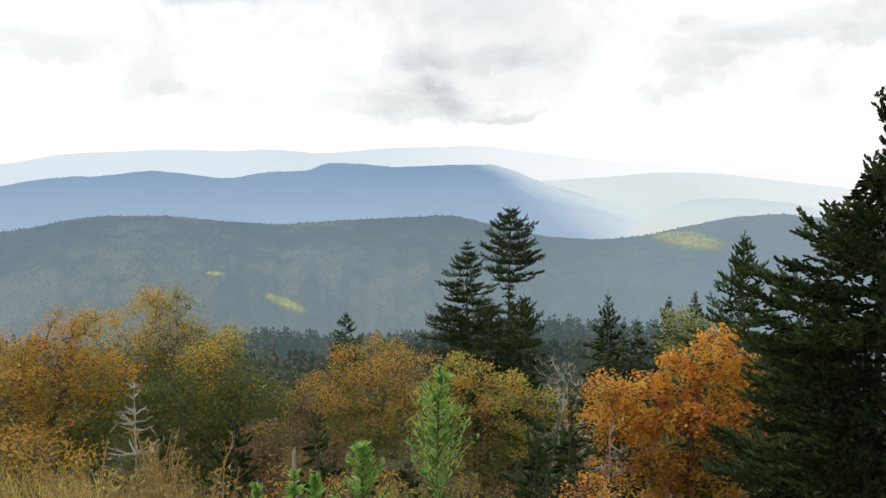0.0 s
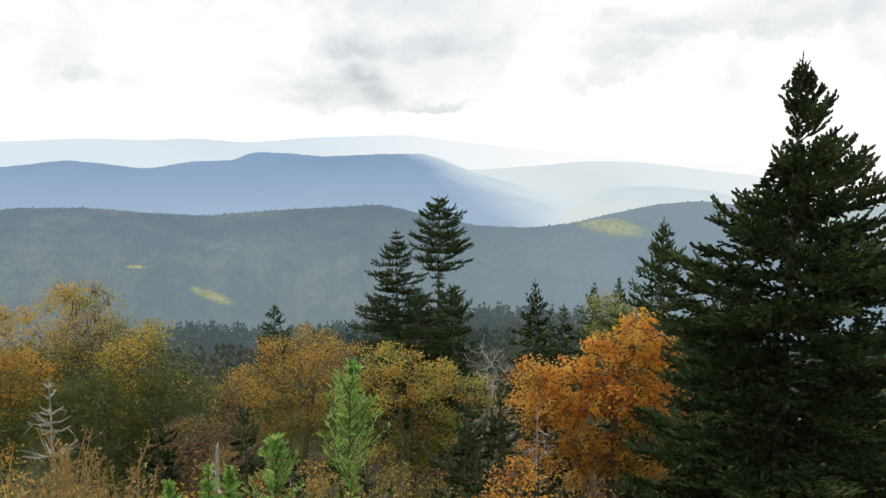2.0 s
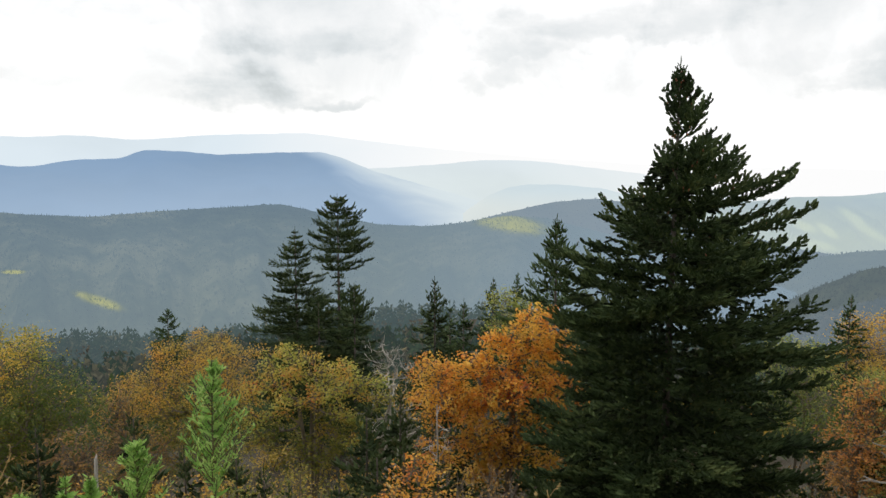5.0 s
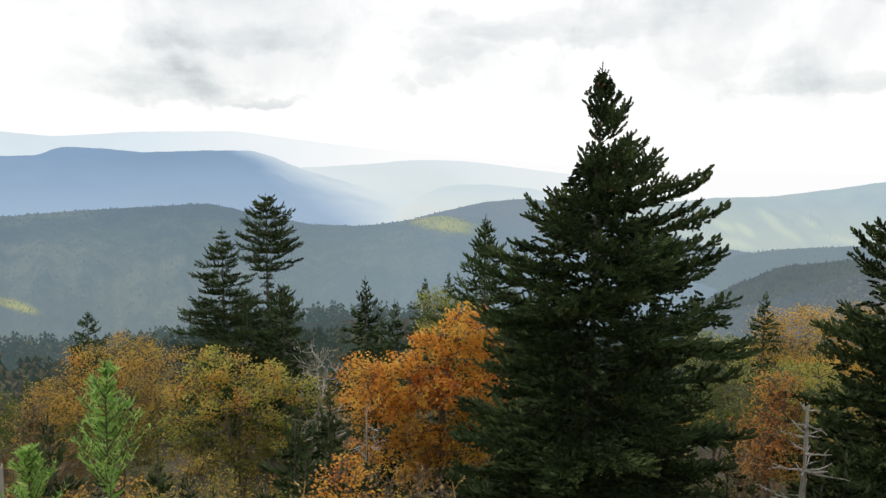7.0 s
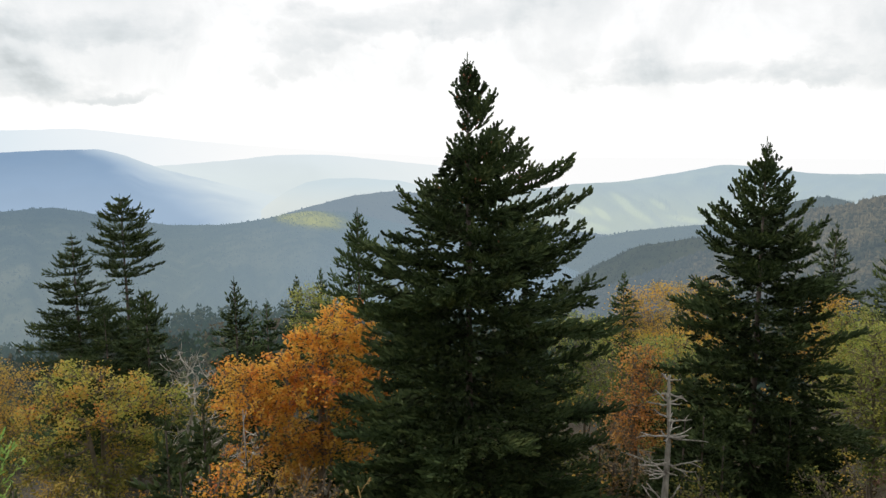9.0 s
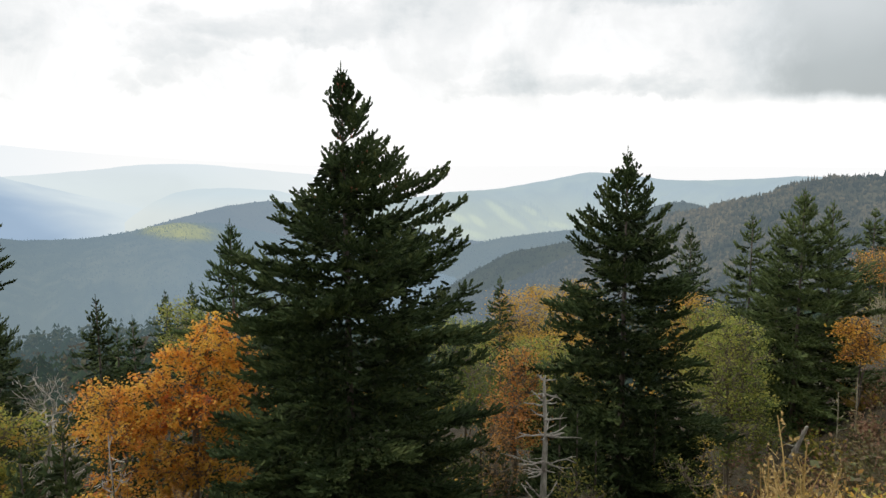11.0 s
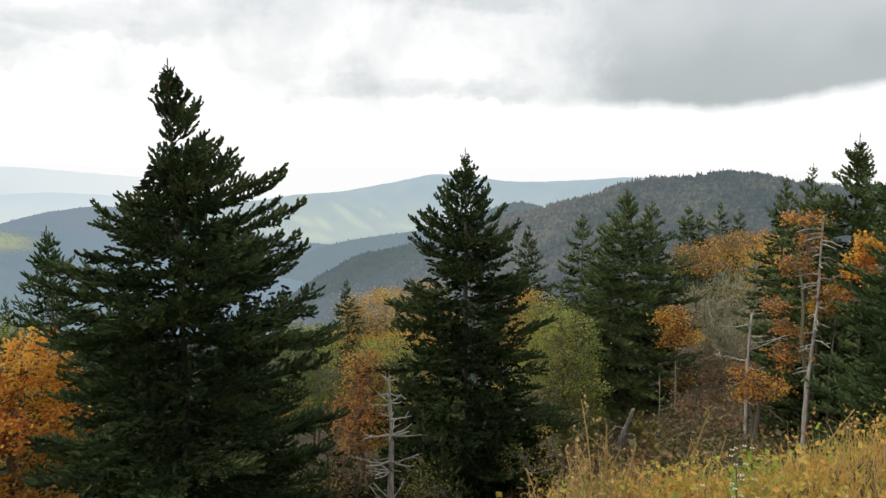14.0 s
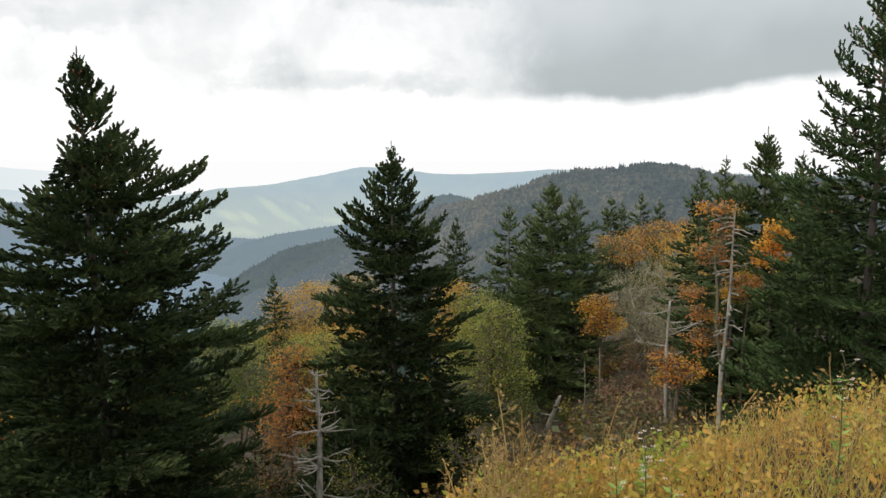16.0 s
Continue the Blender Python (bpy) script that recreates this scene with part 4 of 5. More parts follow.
spruce(52.6, 22.1, 1.27, SECOND, "dark green spruce with pointed crown on the slope", 5, 1.25, 0.36, 7, True, low=11, steep=(54, -4), gaps=0.16, ragged=0.30)
NEAR = [(0, .1), (.5, .40), (1, .68), (2, 1.1), (3, 1.55), (4, 1.9), (6, 2.1), (8, 2.2), (11, 2.2)]
spruce(86.9, 14.6, 4.05, NEAR, "tall spruce with thin upswept top beside the grassy bank", 9, 0.75, 0.40, 7.5, True, mat=M_FIR, low=9.5, gaps=0.12, steep=(50, 4), fill=0.35, cones=300)
spruce(22.4, 24.0, -0.88, [(0, .1), (.6, .4), (1.5, .85), (2.5, 1.5), (4, 1.9), (6, 2.1), (10, 2.1)], "narrow spruce half hidden behind the tall one", 11, 1.4, 0.33, 6, mat=M_FIR, low=9)
spruce(5.2, 40.0, -1.28, [(0, .45), (.35, .95), (.8, 1.35), (1.6, 1.6), (2.4, 1.65), (3.2, 1.55), (3.7, 1.2), (4.0, .30), (5.1, .3), (5.4, 1.1), (7, 1.9), (12, 2.2)],
       "old spruce with flat layered crown and a bare trunk below", 13, 1.35, 0.46, 11, low=13, gaps=0.16, steep=(22, 0), ragged=0.42, tier=0.35, fill=0.12, skew=((0, 0), (1, -0.05), (2, 0.08), (3.3, 0.10), (3.8, 0.0)))
spruce(1.9, 43.0, -3.33, [(0, .15), (.8, .6), (1.5, 1.3), (2.6, 1.75), (3.6, 2.0), (5, 2.5), (7, 2.8), (12, 2.9)], "dark spruce with drooping layered boughs", 15, 1.35, 0.50, 10, low=12, gaps=0.12, steep=(20, -6),
       ragged=0.38, tier=0.35, fill=0.15)
spruce(6.4, 37.0, -5.6, [(0, .2), (.6, .8), (2, 1.3), (4, 1.7), (8, 2.0)], "bushy spruce under the bare trunk", 17, 1.6, 0.42, 5.5, low=8)
spruce(3.6, 39.0, -6.6, [(0, .2), (.8, 1.0), (2, 1.6), (5, 2.0)], "dense low spruce in front of the layered pair", 18, 1.6, 0.42, 5.5, low=6.5)

# some of the low firs are added only to darken gaps between trees
FIRS = [(12.8, 31, -4.23, 1.35, 1.6, 6), (15.1, 33, -5.61, 1.1, 1.6, 5), (14.0, 34, -6.0, 1.1, 1.6, 5), (17.3, 58, -9.1, 1.5, 2.4, 7), (19.2, 60, -9.0, 1.3, 2.4, 7), (42.8, 58, -8.9, 1.4, 2.4, 7),
        (57.1, 50, -3.82, 1.7, 2.0, 9), (61.3, 40, -2.09, 1.7, 1.8, 9), (64.6, 34, -0.49, 2.2, 1.5, 10), (66.4, 36, -1.11, 2.2, 1.6, 9),
        (63.2, 35, -2.6, 1.6, 1.6, 8), (68.8, 70, -3.92, 1.8, 2.6, 8), (69.6, 72, -4.6, 1.5, 2.6, 8), (71.0, 70, -3.55, 1.8, 2.6, 8), (72.3, 74, -4.4, 1.6, 2.6, 8),
        (77.1, 30, 0.69, 1.4, 1.6, 8), (79.9, 22.2, 1.60, 1.75, 1.3, 8), (82.1, 26.3, 0.91, 1.7, 1.5, 8), (75.4, 34, 0.1, 1.4, 1.7, 8), (84.0, 19, 0.6, 1.7, 1.3, 7),
        (78.2, 20.5, -1.9, 1.4, 1.3, 5), (82.6, 17, -1.7, 1.5, 1.2, 5), (75.6, 21, -2.6, 1.1, 1.3, 5), (89.5, 18, 1.5, 1.8, 1.3, 8), (94, 15, 2.5, 1.9, 1.3, 8),
        (-10.1, 18, -4.76, 1.2, 1.4, 6), (-6.6, 16.5, -5.3, 1.1, 1.4, 5), (7.5, 18, -5.0, 1.2, 1.4, 6), (10.2, 19, -5.0, 1.2, 1.4, 6),
        (-16.5, 19, -5.0, 1.3, 1.4, 6), (-21.5, 18.5, -5.2, 1.4, 1.4, 6), (-26.5, 17, -5.0, 1.2, 1.4, 6), (36.5, 22, -4.4, 1.3, 1.5, 6), (49.3, 19, -5.4, 1.3, 1.3, 5), (41.6, 19.5, -5.6, 1.2, 1.3, 5), (47.4, 24.5, -5.8, 1.3, 1.5, 5), (46.8, 48, -9.2, 1.5, 2.2, 6), (-7.7, 105, -20.6, 2.6, 3.2, 11), (10.6, 15, -4.9, 1.2, 1.5, 5), (13.4, 15.5, -5.4, 1.1, 1.5, 4), (8.4, 15.5, -5.2, 1.1, 1.5, 4), (43.4, 20, -7.1, 1.4, 1.5, 5), (45.3, 19, -7.3, 1.3, 1.5, 5), (50.8, 18.5, -5.9, 1.5, 1.5, 5), (55.2, 21, -5.6, 1.6, 1.5, 6), (57.6, 23, -6.6, 1.4, 1.5, 5), (47.9, 20.5, -6.0, 1.4, 1.5, 5), (15.2, 21.5, -6.6, 1.5, 1.5, 5), (17.8, 23.5, -6.9, 1.5, 1.5, 5), (13.2, 22, -6.2, 1.4, 1.5, 5), (-0.6, 14, -4.9, 1.2, 1.5, 4), (1.4, 12.5, -4.6, 1.0, 1.5, 4), (-2.8, 17, -5.6, 1.3, 1.5, 5), (5.4, 13, -4.7, 1.1, 1.5, 4)]
for i, (az, r, tip, wide, grain, low) in enumerate(FIRS):
    tall = tip - float(ground_height(*spot(az, r)))
    low = min(low, tall - 0.3)
    grain = (1.0 if tip > -1 else 1.6) if r < 24 else 1.5 if r < 32 else 1.7 if r < 45 else grain
    prof = [(0, .1), (.5, .19 * wide), (1.2, .42 * wide), (3, .85 * wide), (5, 1.05 * wide), (9, 1.2 * wide)]
    label = "small dark fir among autumn trees" if tall < 6 else "dark green fir with pointed crown on the hillside"
    # shade put into colour: low near firs darker; past 60 degrees the lit copy
    spruce(az, r, tip, prof, label, 40 + i, grain, 0.34 * grain ** 0.5, 7.0 if tip > -1 else 5.2, mat=M_SPRUCE if tip < -1.5 and r < 26 or i % 3 == 0 and az < 60 else M_FIR_LIT if az > 60 else M_FIR, low=low, name="fir_tree", steep=(44, -4))

# ---------------------------------------------------------------- autumn trees
broadleaf(18.6, 20.0, -2.62, [(0.7, 0, -.75, .75, .6), (1.3, .2, -1.5, .9, .8), (0.0, 0, -1.35, .7, .6), (-.7, -.2, -1.95, .65, .55), (-1.45, 0, -2.35, .6, .5), (-2.05, 0, -2.75, .4, .35),
                              (0.3, -.4, -2.35, 1.0, .7), (1.2, 0, -2.8, 1.0, .8), (-.9, .2, -3.1, .7, .5), (.2, -.3, -3.2, .9, .5), (-.9, -.2, -3.9, .6, .45), (-.1, -.6, -3.85, .7, .5), (.9, -.5, -4.2, .9, .6), (-.5, 0, -4.7, .9, .5)],
          "bright orange and yellow autumn tree on the slope", M_ORANGE, 201, 8200, 0.112, 270, clump=0.135, girth=0.9, stems=5, twig=0.9, lower=(M_AMBER, 3.1))
broadleaf(13.0, 19.3, -3.95, [(0, 0, -.55, .55, .5), (0.3, 0, -1.4, .75, .6), (-.1, 0, -3.0, .55, .5)], "small orange tree with drooping leaf sprays", M_ORANGE, 202, 3200, 0.085, 70, clump=0.2)
broadleaf(3.0, 24.0, -4.93, [(-.5, 0, -.6, .9, .5), (.6, 0, -.8, 1.0, .6), (-1.4, 0, -1.3, .8, .6), (1.5, 0, -1.5, .9, .6), (0.1, -.4, -1.6, 1.4, .8), (2.2, 0, -2.0, .6, .4), (-1.6, 0, -2.6, .9, .8),
                             (.9, -.3, -2.8, 1.1, .8), (-.4, -.5, -3.3, 1.2, .8)],
          "turning maple, yellow-green with a red tip", M_MAPLE, 203, 8500, 0.095, 230, clump=0.17, stems=4, twig=0.9, lower=(M_OLIVE, 2.4))
broadleaf(-6.0, 30.0, -5.79, [(0.2, 0, -1.3, 1.9, 1.2), (-1.2, 0, -2.2, 1.5, 1.4), (1.3, 0, -2.0, 1.4, 1.5), (0, 0, -3.8, 2.2, 1.6)], "brown-gold tree with fine upright twigs", M_BROWN, 204, 16000, 0.076, 230, girth=0.7, clump=0.24, twig=1.2, lower=(M_OLIVE, 3.0))
broadleaf(-11.0, 28.0, -7.0, [(0, 0, -.9, .8, .9), (0.2, 0, -2.6, 1.2, 1.4)], "thin russet tree beside dark firs", M_RUSSET, 205, 3200, 0.08, 90, twig=1.0)
broadleaf(-21.6, 26.5, -2.70, [(0.3, 0, -1.1, 1.2, 1.1), (-.3, 0, -1.8, 1.5, 1.2), (-.6, 0, -2.5, 1.8, 1.1), (1.0, 0, -2.6, 1.8, 1.3), (0.2, 0, -4.0, 2.7, 1.5), (0.9, 0, -5.4, 2.6, 1.2)],
          "wide olive and gold birch with feathery top", M_BIRCH, 206, 33000, 0.074, 340, girth=0.5, clump=0.30, twig=0.8, lower=(M_GREEN, 2.4))
broadleaf(-28.0, 22.0, -2.33, [(0.3, 0, -.8, .9, .7), (-.6, 0, -1.7, 1.2, .9), (0.6, 0, -2.4, 1.3, 1.0), (-.2, 0, -3.6, 1.6, 1.1)], "orange-yellow autumn tree at the edge of the slope", M_GOLD, 207, 14500, 0.078, 190, girth=0.8, clump=0.20, lower=(M_GREEN, 2.9))
broadleaf(-16.8, 23.0, -3.62, [(-.2, 0, -1.0, 1.0, .9), (0.3, 0, -2.5, 1.4, 1.3), (0.2, 0, -4.2, 1.5, 1.2)], "olive green tree turning yellow at the tips", M_BIRCH, 208, 12150, 0.075, 200, girth=0.7, clump=0.28, twig=0.7, lower=(M_GREEN, 1.3))
broadleaf(-19.2, 23.0, -4.7, [(0, 0, -1.2, 1.6, 1.0), (0.4, 0, -2.8, 1.9, 1.2)], "green understorey tree among the birches", M_GREEN, 209, 7000, 0.08, 140, clump=0.26)
broadleaf(-33.2, 22.0, -2.9, [(0, 0, -1.2, 1.5, 1.2), (-.4, 0, -3.0, 1.9, 1.4)], "golden autumn tree with dense leaves", M_GOLD, 210, 9000, 0.085, 170, clump=0.28)
broadleaf(-30.5, 18.5, -4.5, [(0, 0, -.9, 1.2, .9), (0.3, 0, -2.2, 1.4, 1.0)], "golden shrub tree above the dry grass", M_GOLD, 211, 4500, 0.08, 110, lower=(M_GREEN, 0.9))
broadleaf(-14.5, 20.0, -5.67, [(0, 0, -.7, .9, .7), (0, 0, -1.8, 1.1, .9)], "russet shrub with thin twigs", M_RUSSET, 212, 3600, 0.07, 110, clump=0.24, twig=1.2, stems=5, category="shrub", name="shrub")
broadleaf(-24.8, 16.0, -4.9, [(0, 0, -.7, 1.2, .7), (0, 0, -1.7, 1.4, .8)], "olive shrub in the shade under the birch", M_GREEN, 213, 4200, 0.075, 110, stems=5, category="shrub", name="shrub")
broadleaf(18.6, 55, -8.97, [(0, 0, -1.2, 1.3, 1.2), (0, 0, -3.4, 1.7, 1.6)], "pale yellow-green tree among distant firs", M_YGREEN, 214, 2600, 0.16, 80, clump=0.4)
broadleaf(44.5, 21.8, -4.6, [(0, 0, -.8, .6, .8), (-.15, 0, -2.0, .85, .9)], "russet-orange tree behind the dead trunk", M_COPPER, 215, 2700, 0.085, 120, clump=0.22, twig=0.8)
broadleaf(39.9, 40, -8.0, [(0, 0, -1.4, 1.8, 1.4), (0.6, 0, -3.4, 2.3, 1.8)], "yellow-green tree below the tall spruce", M_YGREEN, 216, 6500, 0.12, 130, clump=0.4, lower=(M_GREEN, 1.6))
broadleaf(46.4, 30, -6.4, [(0, 0, -1.0, 1.3, 1.0), (0.2, 0, -2.8, 1.5, 1.4)], "yellow-green tree between two spruces", M_YGREEN, 217, 5500, 0.10, 120, clump=0.32)
broadleaf(48.6, 36, -7.0, [(0, 0, -1.3, 1.7, 1.3), (0.2, 0, -3.0, 1.8, 1.4)], "golden tree behind the second spruce", M_GOLD, 218, 4500, 0.11, 110, clump=0.36)
broadleaf(44.6, 60, -10.0, [(0, 0, -1.6, 2.4, 1.5), (-.8, 0, -3.2, 3.0, 1.8)], "brown-gold tree further down the slope", M_BROWN, 219, 4500, 0.17, 120, clump=0.5)
broadleaf(48.5, 66, -10.6, [(0, 0, -1.6, 2.6, 1.5), (.5, 0, -3.2, 3.0, 1.8)], "brown-gold tree further down the slope", M_BROWN, 220, 4500, 0.17, 120, clump=0.5)
broadleaf(56.8, 42, -6.4, [(0, 0, -1.2, 1.2, 1.2), (0, 0, -3.0, 1.5, 1.5)], "golden-green tree under distant firs", M_GOLD, 221, 4000, 0.12, 100, clump=0.34)
broadleaf(58.6, 38, -6.0, [(0, 0, -1.3, 1.4, 1.2), (0, 0, -3.0, 1.6, 1.4)], "yellow-green tree beside dark firs", M_YGREEN, 222, 4500, 0.11, 100, clump=0.34)
broadleaf(60.3, 27.2, -4.5, [(0.1, 0, -1.2, 1.2, 1.2), (-.2, 0, -2.6, 1.6, 1.1), (.2, 0, -3.8, 1.5, 1.1)], "rounded pale olive-green tree", M_YGREEN, 223, 7500, 0.095, 260, clump=0.22, twig=0.9, stems=6, upright=-0.3, lower=(M_GREEN, 3.4))
broadleaf(68.6, 31, -4.9, [(-.1, 0, -.55, .55, .45), (.15, 0, -1.15, .65, .4)], "small golden-brown tree beside dark firs", M_AMBER, 224, 1500, 0.10, 90, clump=0.2, stems=5, girth=0.3, bark=M_BARK_SPRUCE)
broadleaf(69.8, 62, -6.1, [(0, 0, -.8, 2.0, .6), (0, 0, -1.6, 2.4, .6)], "thin golden-orange tree on the hill crest", M_ORANGE, 225, 1700, 0.13, 110, clump=0.4, bark=M_TWIG, twig=1.2)
broadleaf(72.8, 64, -5.0, [(-1.2, 0, -1.1, 1.7, .6), (1.0, 0, -.7, 2.0, .5), (0, 0, -1.7, 2.6, .5)], "wide golden-brown tree on the hill crest", M_ORANGE, 226, 2600, 0.12, 150, clump=0.38, bark=M_TWIG, twig=1.4)
broadleaf(75.2, 58, -4.9, [(0, 0, -1.5, 2.4, 1.3), (0, 0, -3, 2.6, 1.4)], "brown-gold tree on the hill crest", M_BROWN, 227, 4200, 0.15, 120, clump=0.45)
broadleaf(70.6, 43, -5.6, [(-.6, 0, -1.2, 1.2, 1.0), (.8, 0, -1.3, 1.2, 1.1), (0, 0, -2.8, 1.7, 1.0)], "bare grey shrub tree with upright stems", M_OLIVE, 228, 700, 0.10, 150, clump=0.42, twig=0.6, upright=-0.5, bark=M_BARE, stems=11, girth=1.3)
broadleaf(73.4, 40, -4.3, [(-.6, 0, -1.2, .9, 1.1), (.6, 0, -1.3, 1.0, 1.1), (.1, 0, -3.2, 1.5, 1.2)], "bare grey tree with a few brown leaves", M_OLIVE, 229, 700, 0.10, 150, clump=0.42, twig=0.6, bark=M_BARE, stems=9, upright=-0.5, girth=1.3)
broadleaf(72.0, 36, -6.4, [(-.5, 0, -.9, .9, .8), (.6, 0, -1.0, .9, .8), (0, 0, -1.9, 1.3, .6)], "low bare brush with upright grey stems", M_BROWN, 237, 120, 0.09, 110, clump=0.36, twig=0.6, bark=M_BARE, stems=9, upright=-0.5, girth=1.2, name="bush", category="shrub")
broadleaf(9.0, 26.0, -5.13, [(0, 0, -1.5, 1.1, 1.4), (.3, 0, -3.0, 1.3, 1.2)], "leafless silver-grey tree with crooked limbs", M_BROWN, 230, 0, 0.08, 85, girth=0.95, clump=0.30, twig=0.4, bark=M_DEAD, stems=3)
broadleaf(13.6, 17.2, -4.9, [(0, 0, -.9, .45, .8), (.1, 0, -2.2, .6, .9)], "small dead shrub with pale twigs", M_BROWN, 231, 0, 0.08, 16, clump=0.2, twig=0.4, bark=M_DEAD, stems=2, category="shrub", name="dead_shrub")
broadleaf(11.1, 12.0, -3.72, [(0, 0, -.3, .35, .25), (-.1, 0, -.8, .4, .3), (.5, 0, -.95, .4, .25)], "low yellow-orange shrub sprays", M_ORANGE, 232, 650, 0.065, 36, clump=0.13, category="shrub", name="shrub")
broadleaf(74.5, 18.6, -3.62, [(-.2, 0, -.18, .36, .14), (.2, 0, -.38, .46, .16), (-.05, 0, -.66, .34, .15)], "small orange maple under the dead snag", M_RUST, 233, 800, 0.065, 60, clump=0.13, twig=0.5)
broadleaf(78.1, 17.25, 0.25, [(-.3, 0, -.18, .42, .16), (-.2, 0, -.65, .28, .25), (-.3, 0, -1.25, .42, .30), (.30, 0, -1.75, .36, .20), (-.78, 0, -2.0, .30, .14), (-.45, 0, -2.45, .38, .2), (-.4, 0, -3.05, .36, .25)],
          "slender orange tree, thin leaves on bare limbs", M_RUST, 234, 1500, 0.075, 95, clump=0.10, twig=0.9, stems=3, girth=0.35, bark=M_TWIG, lower=(M_COPPER, 1.0))
broadleaf(79.3, 17.6, -1.3, [(0, 0, -.25, .35, .22), (-.15, 0, -.5, .3, .2)], "small yellow leaf spray beside the dead trunk", M_GOLD, 236, 700, 0.07, 22, clump=0.10, stems=1, girth=0.4)
broadleaf(80.9, 17.3, -.12, [(0.05, 0, -.3, .26, .26), (-.12, 0, -.75, .28, .3)], "orange leaf spray in front of dark spruce", M_ORANGE, 235, 700, 0.085, 26, clump=0.10, stems=1, girth=0.2, bark=M_BARK_SPRUCE)

for i, (az, r, tip, mat) in enumerate([(-13, 16.5, -5.6, M_BROWN), (-4.5, 17.5, -6.2, M_BROWN), (-1.8, 16.0, -5.9, M_OLIVE), (0.8, 18.5, -6.3, M_BROWN), (6.0, 15.5, -5.8, M_OLIVE), (-9.0, 14.5, -5.5, M_RUSSET),
                                      (11.2, 17.0, -5.9, M_OLIVE), (14.8, 16.0, -5.6, M_BROWN), (17.5, 15.0, -5.5, M_RUSSET), (38.5, 18, -6.3, M_OLIVE), (42.5, 19, -6.0, M_RUSSET), (49.5, 17, -6.0, M_OLIVE),
                                      (-18.5, 17, -5.7, M_OLIVE), (-28.5, 15.5, -4.7, M_BROWN), (58, 20, -6.2, M_OLIVE), (-7, 11.5, -4.5, M_OLIVE), (-2.5, 12.2, -4.8, M_BROWN), (2, 11.2, -4.5, M_OLIVE), (6.8, 12, -4.7, M_OLIVE), (14.5, 12, -4.6, M_BROWN), (18.5, 11.5, -4.6, M_OLIVE),
                                      (-11.5, 12, -4.6, M_OLIVE), (-16, 12.5, -4.2, M_BROWN), (-5.2, 14, -5.1, M_OLIVE), (-3.4, 15, -5.5, M_OLIVE), (-8.2, 16.5, -5.6, M_BROWN), (-12.6, 14.5, -5.2, M_OLIVE), (-1.5, 10.2, -4.1, M_OLIVE), (0.6, 13.2, -5.0, M_OLIVE), (3.4, 10.4, -4.3, M_OLIVE), (-4.0, 10.8, -4.3, M_BROWN), (1.6, 15.5, -5.6, M_OLIVE)]):
    deep = max(tip - float(ground_height(*spot(az, r))), 0.8)
    broadleaf(az, r, tip, [(0, 0, -.3 * deep, .8, .35 * deep), (.2, 0, -.7 * deep, 1.0, .3 * deep)], {M_BROWN: "brown-gold bush on the steep slope", M_OLIVE: "olive green bush on the steep slope", M_RUSSET: "russet bush on the steep slope"}[mat],
              mat, 260 + i, 1100, 0.075, 70, clump=0.22, twig=1.0, stems=5, name="bush", category="shrub")

# ---------------------------------------------------------------- dead trunks
snag(46.8, 16.1, -3.5, "weathered grey dead spruce trunk with broken branches", 301, 0.135, 44, 0.85, limb=0.024, taper=0.22, droop=0.22, rise=-0.12, whorls=11, bare_from=0.06)
snag(73.9, 19.2, -2.46, "dead grey trunk with a few curved limbs", 302, 0.065, 10, 1.0, rise=-0.1, taper=0.4)
snag(78.3, 17.1, .2, "tall dead grey trunk with short broken limbs", 303, 0.072, 38, 0.48, lean=0.15, taper=0.14, droop=-0.25)
snag(-23.5, 19.0, -3.70, "dead silver spruce top with bare whorls", 304, 0.06, 34, 0.72, rise=0.2, taper=0.25, limb=0.026, droop=0.25, whorls=7, bare_from=0.25)
snag(-12.0, 6.0, -.82, "thin broken grey stick standing among weeds", 305, 0.026, 7, 0.14, taper=0.5, limb=0.008)
snag(65.6, 27.2, -8.0, "short broken stump leaning in the brush", 306, 0.12, 5, 0.4, lean=0.5, height=1.6)
snag(67.5, 29.0, -7.2, "thin dead stem in the brush", 307, 0.03, 8, 0.4, mat=M_BARE)
snag(68.6, 30.5, -7.0, "thin dead stem in the brush", 308, 0.03, 8, 0.4, mat=M_BARE)
snag(13.3, 17.0, -4.6, "slim dead stem with pale branches", 309, 0.035, 18, 0.4, rise=0.6)

# ---------------------------------------------------------------- brush on the shelf and the slope
SHRUBS = []
for az in np.arange(61, 81, 1.8):
    for r in (20.5, 23, 26, 29.5, 33.5, 38, 44):
        if az < 64 and r < 25:
            continue
        SHRUBS.append((az + rng.uniform(-0.9, 0.9), r * rng.uniform(0.95, 1.05), rng.uniform(0.7, 1.35)))
for az in np.arange(-36, 80, 3.4):
    for out in (3.5, 5.5, 8, 11, 14):
        r = float(np.interp(az, EDGE_AZ, EDGE_R)) + out
        SHRUBS.append((az + rng.uniform(-1.5, 1.5), r * rng.uniform(0.95, 1.08), rng.uniform(0.45, 0.95)))
for az in np.arange(-40, 58, 3.6):
    for r in (23, 29, 36, 44, 53):
        SHRUBS.append((az + rng.uniform(-1.7, 1.7), r * rng.uniform(0.94, 1.06), rng.uniform(1.3, 2.2)))


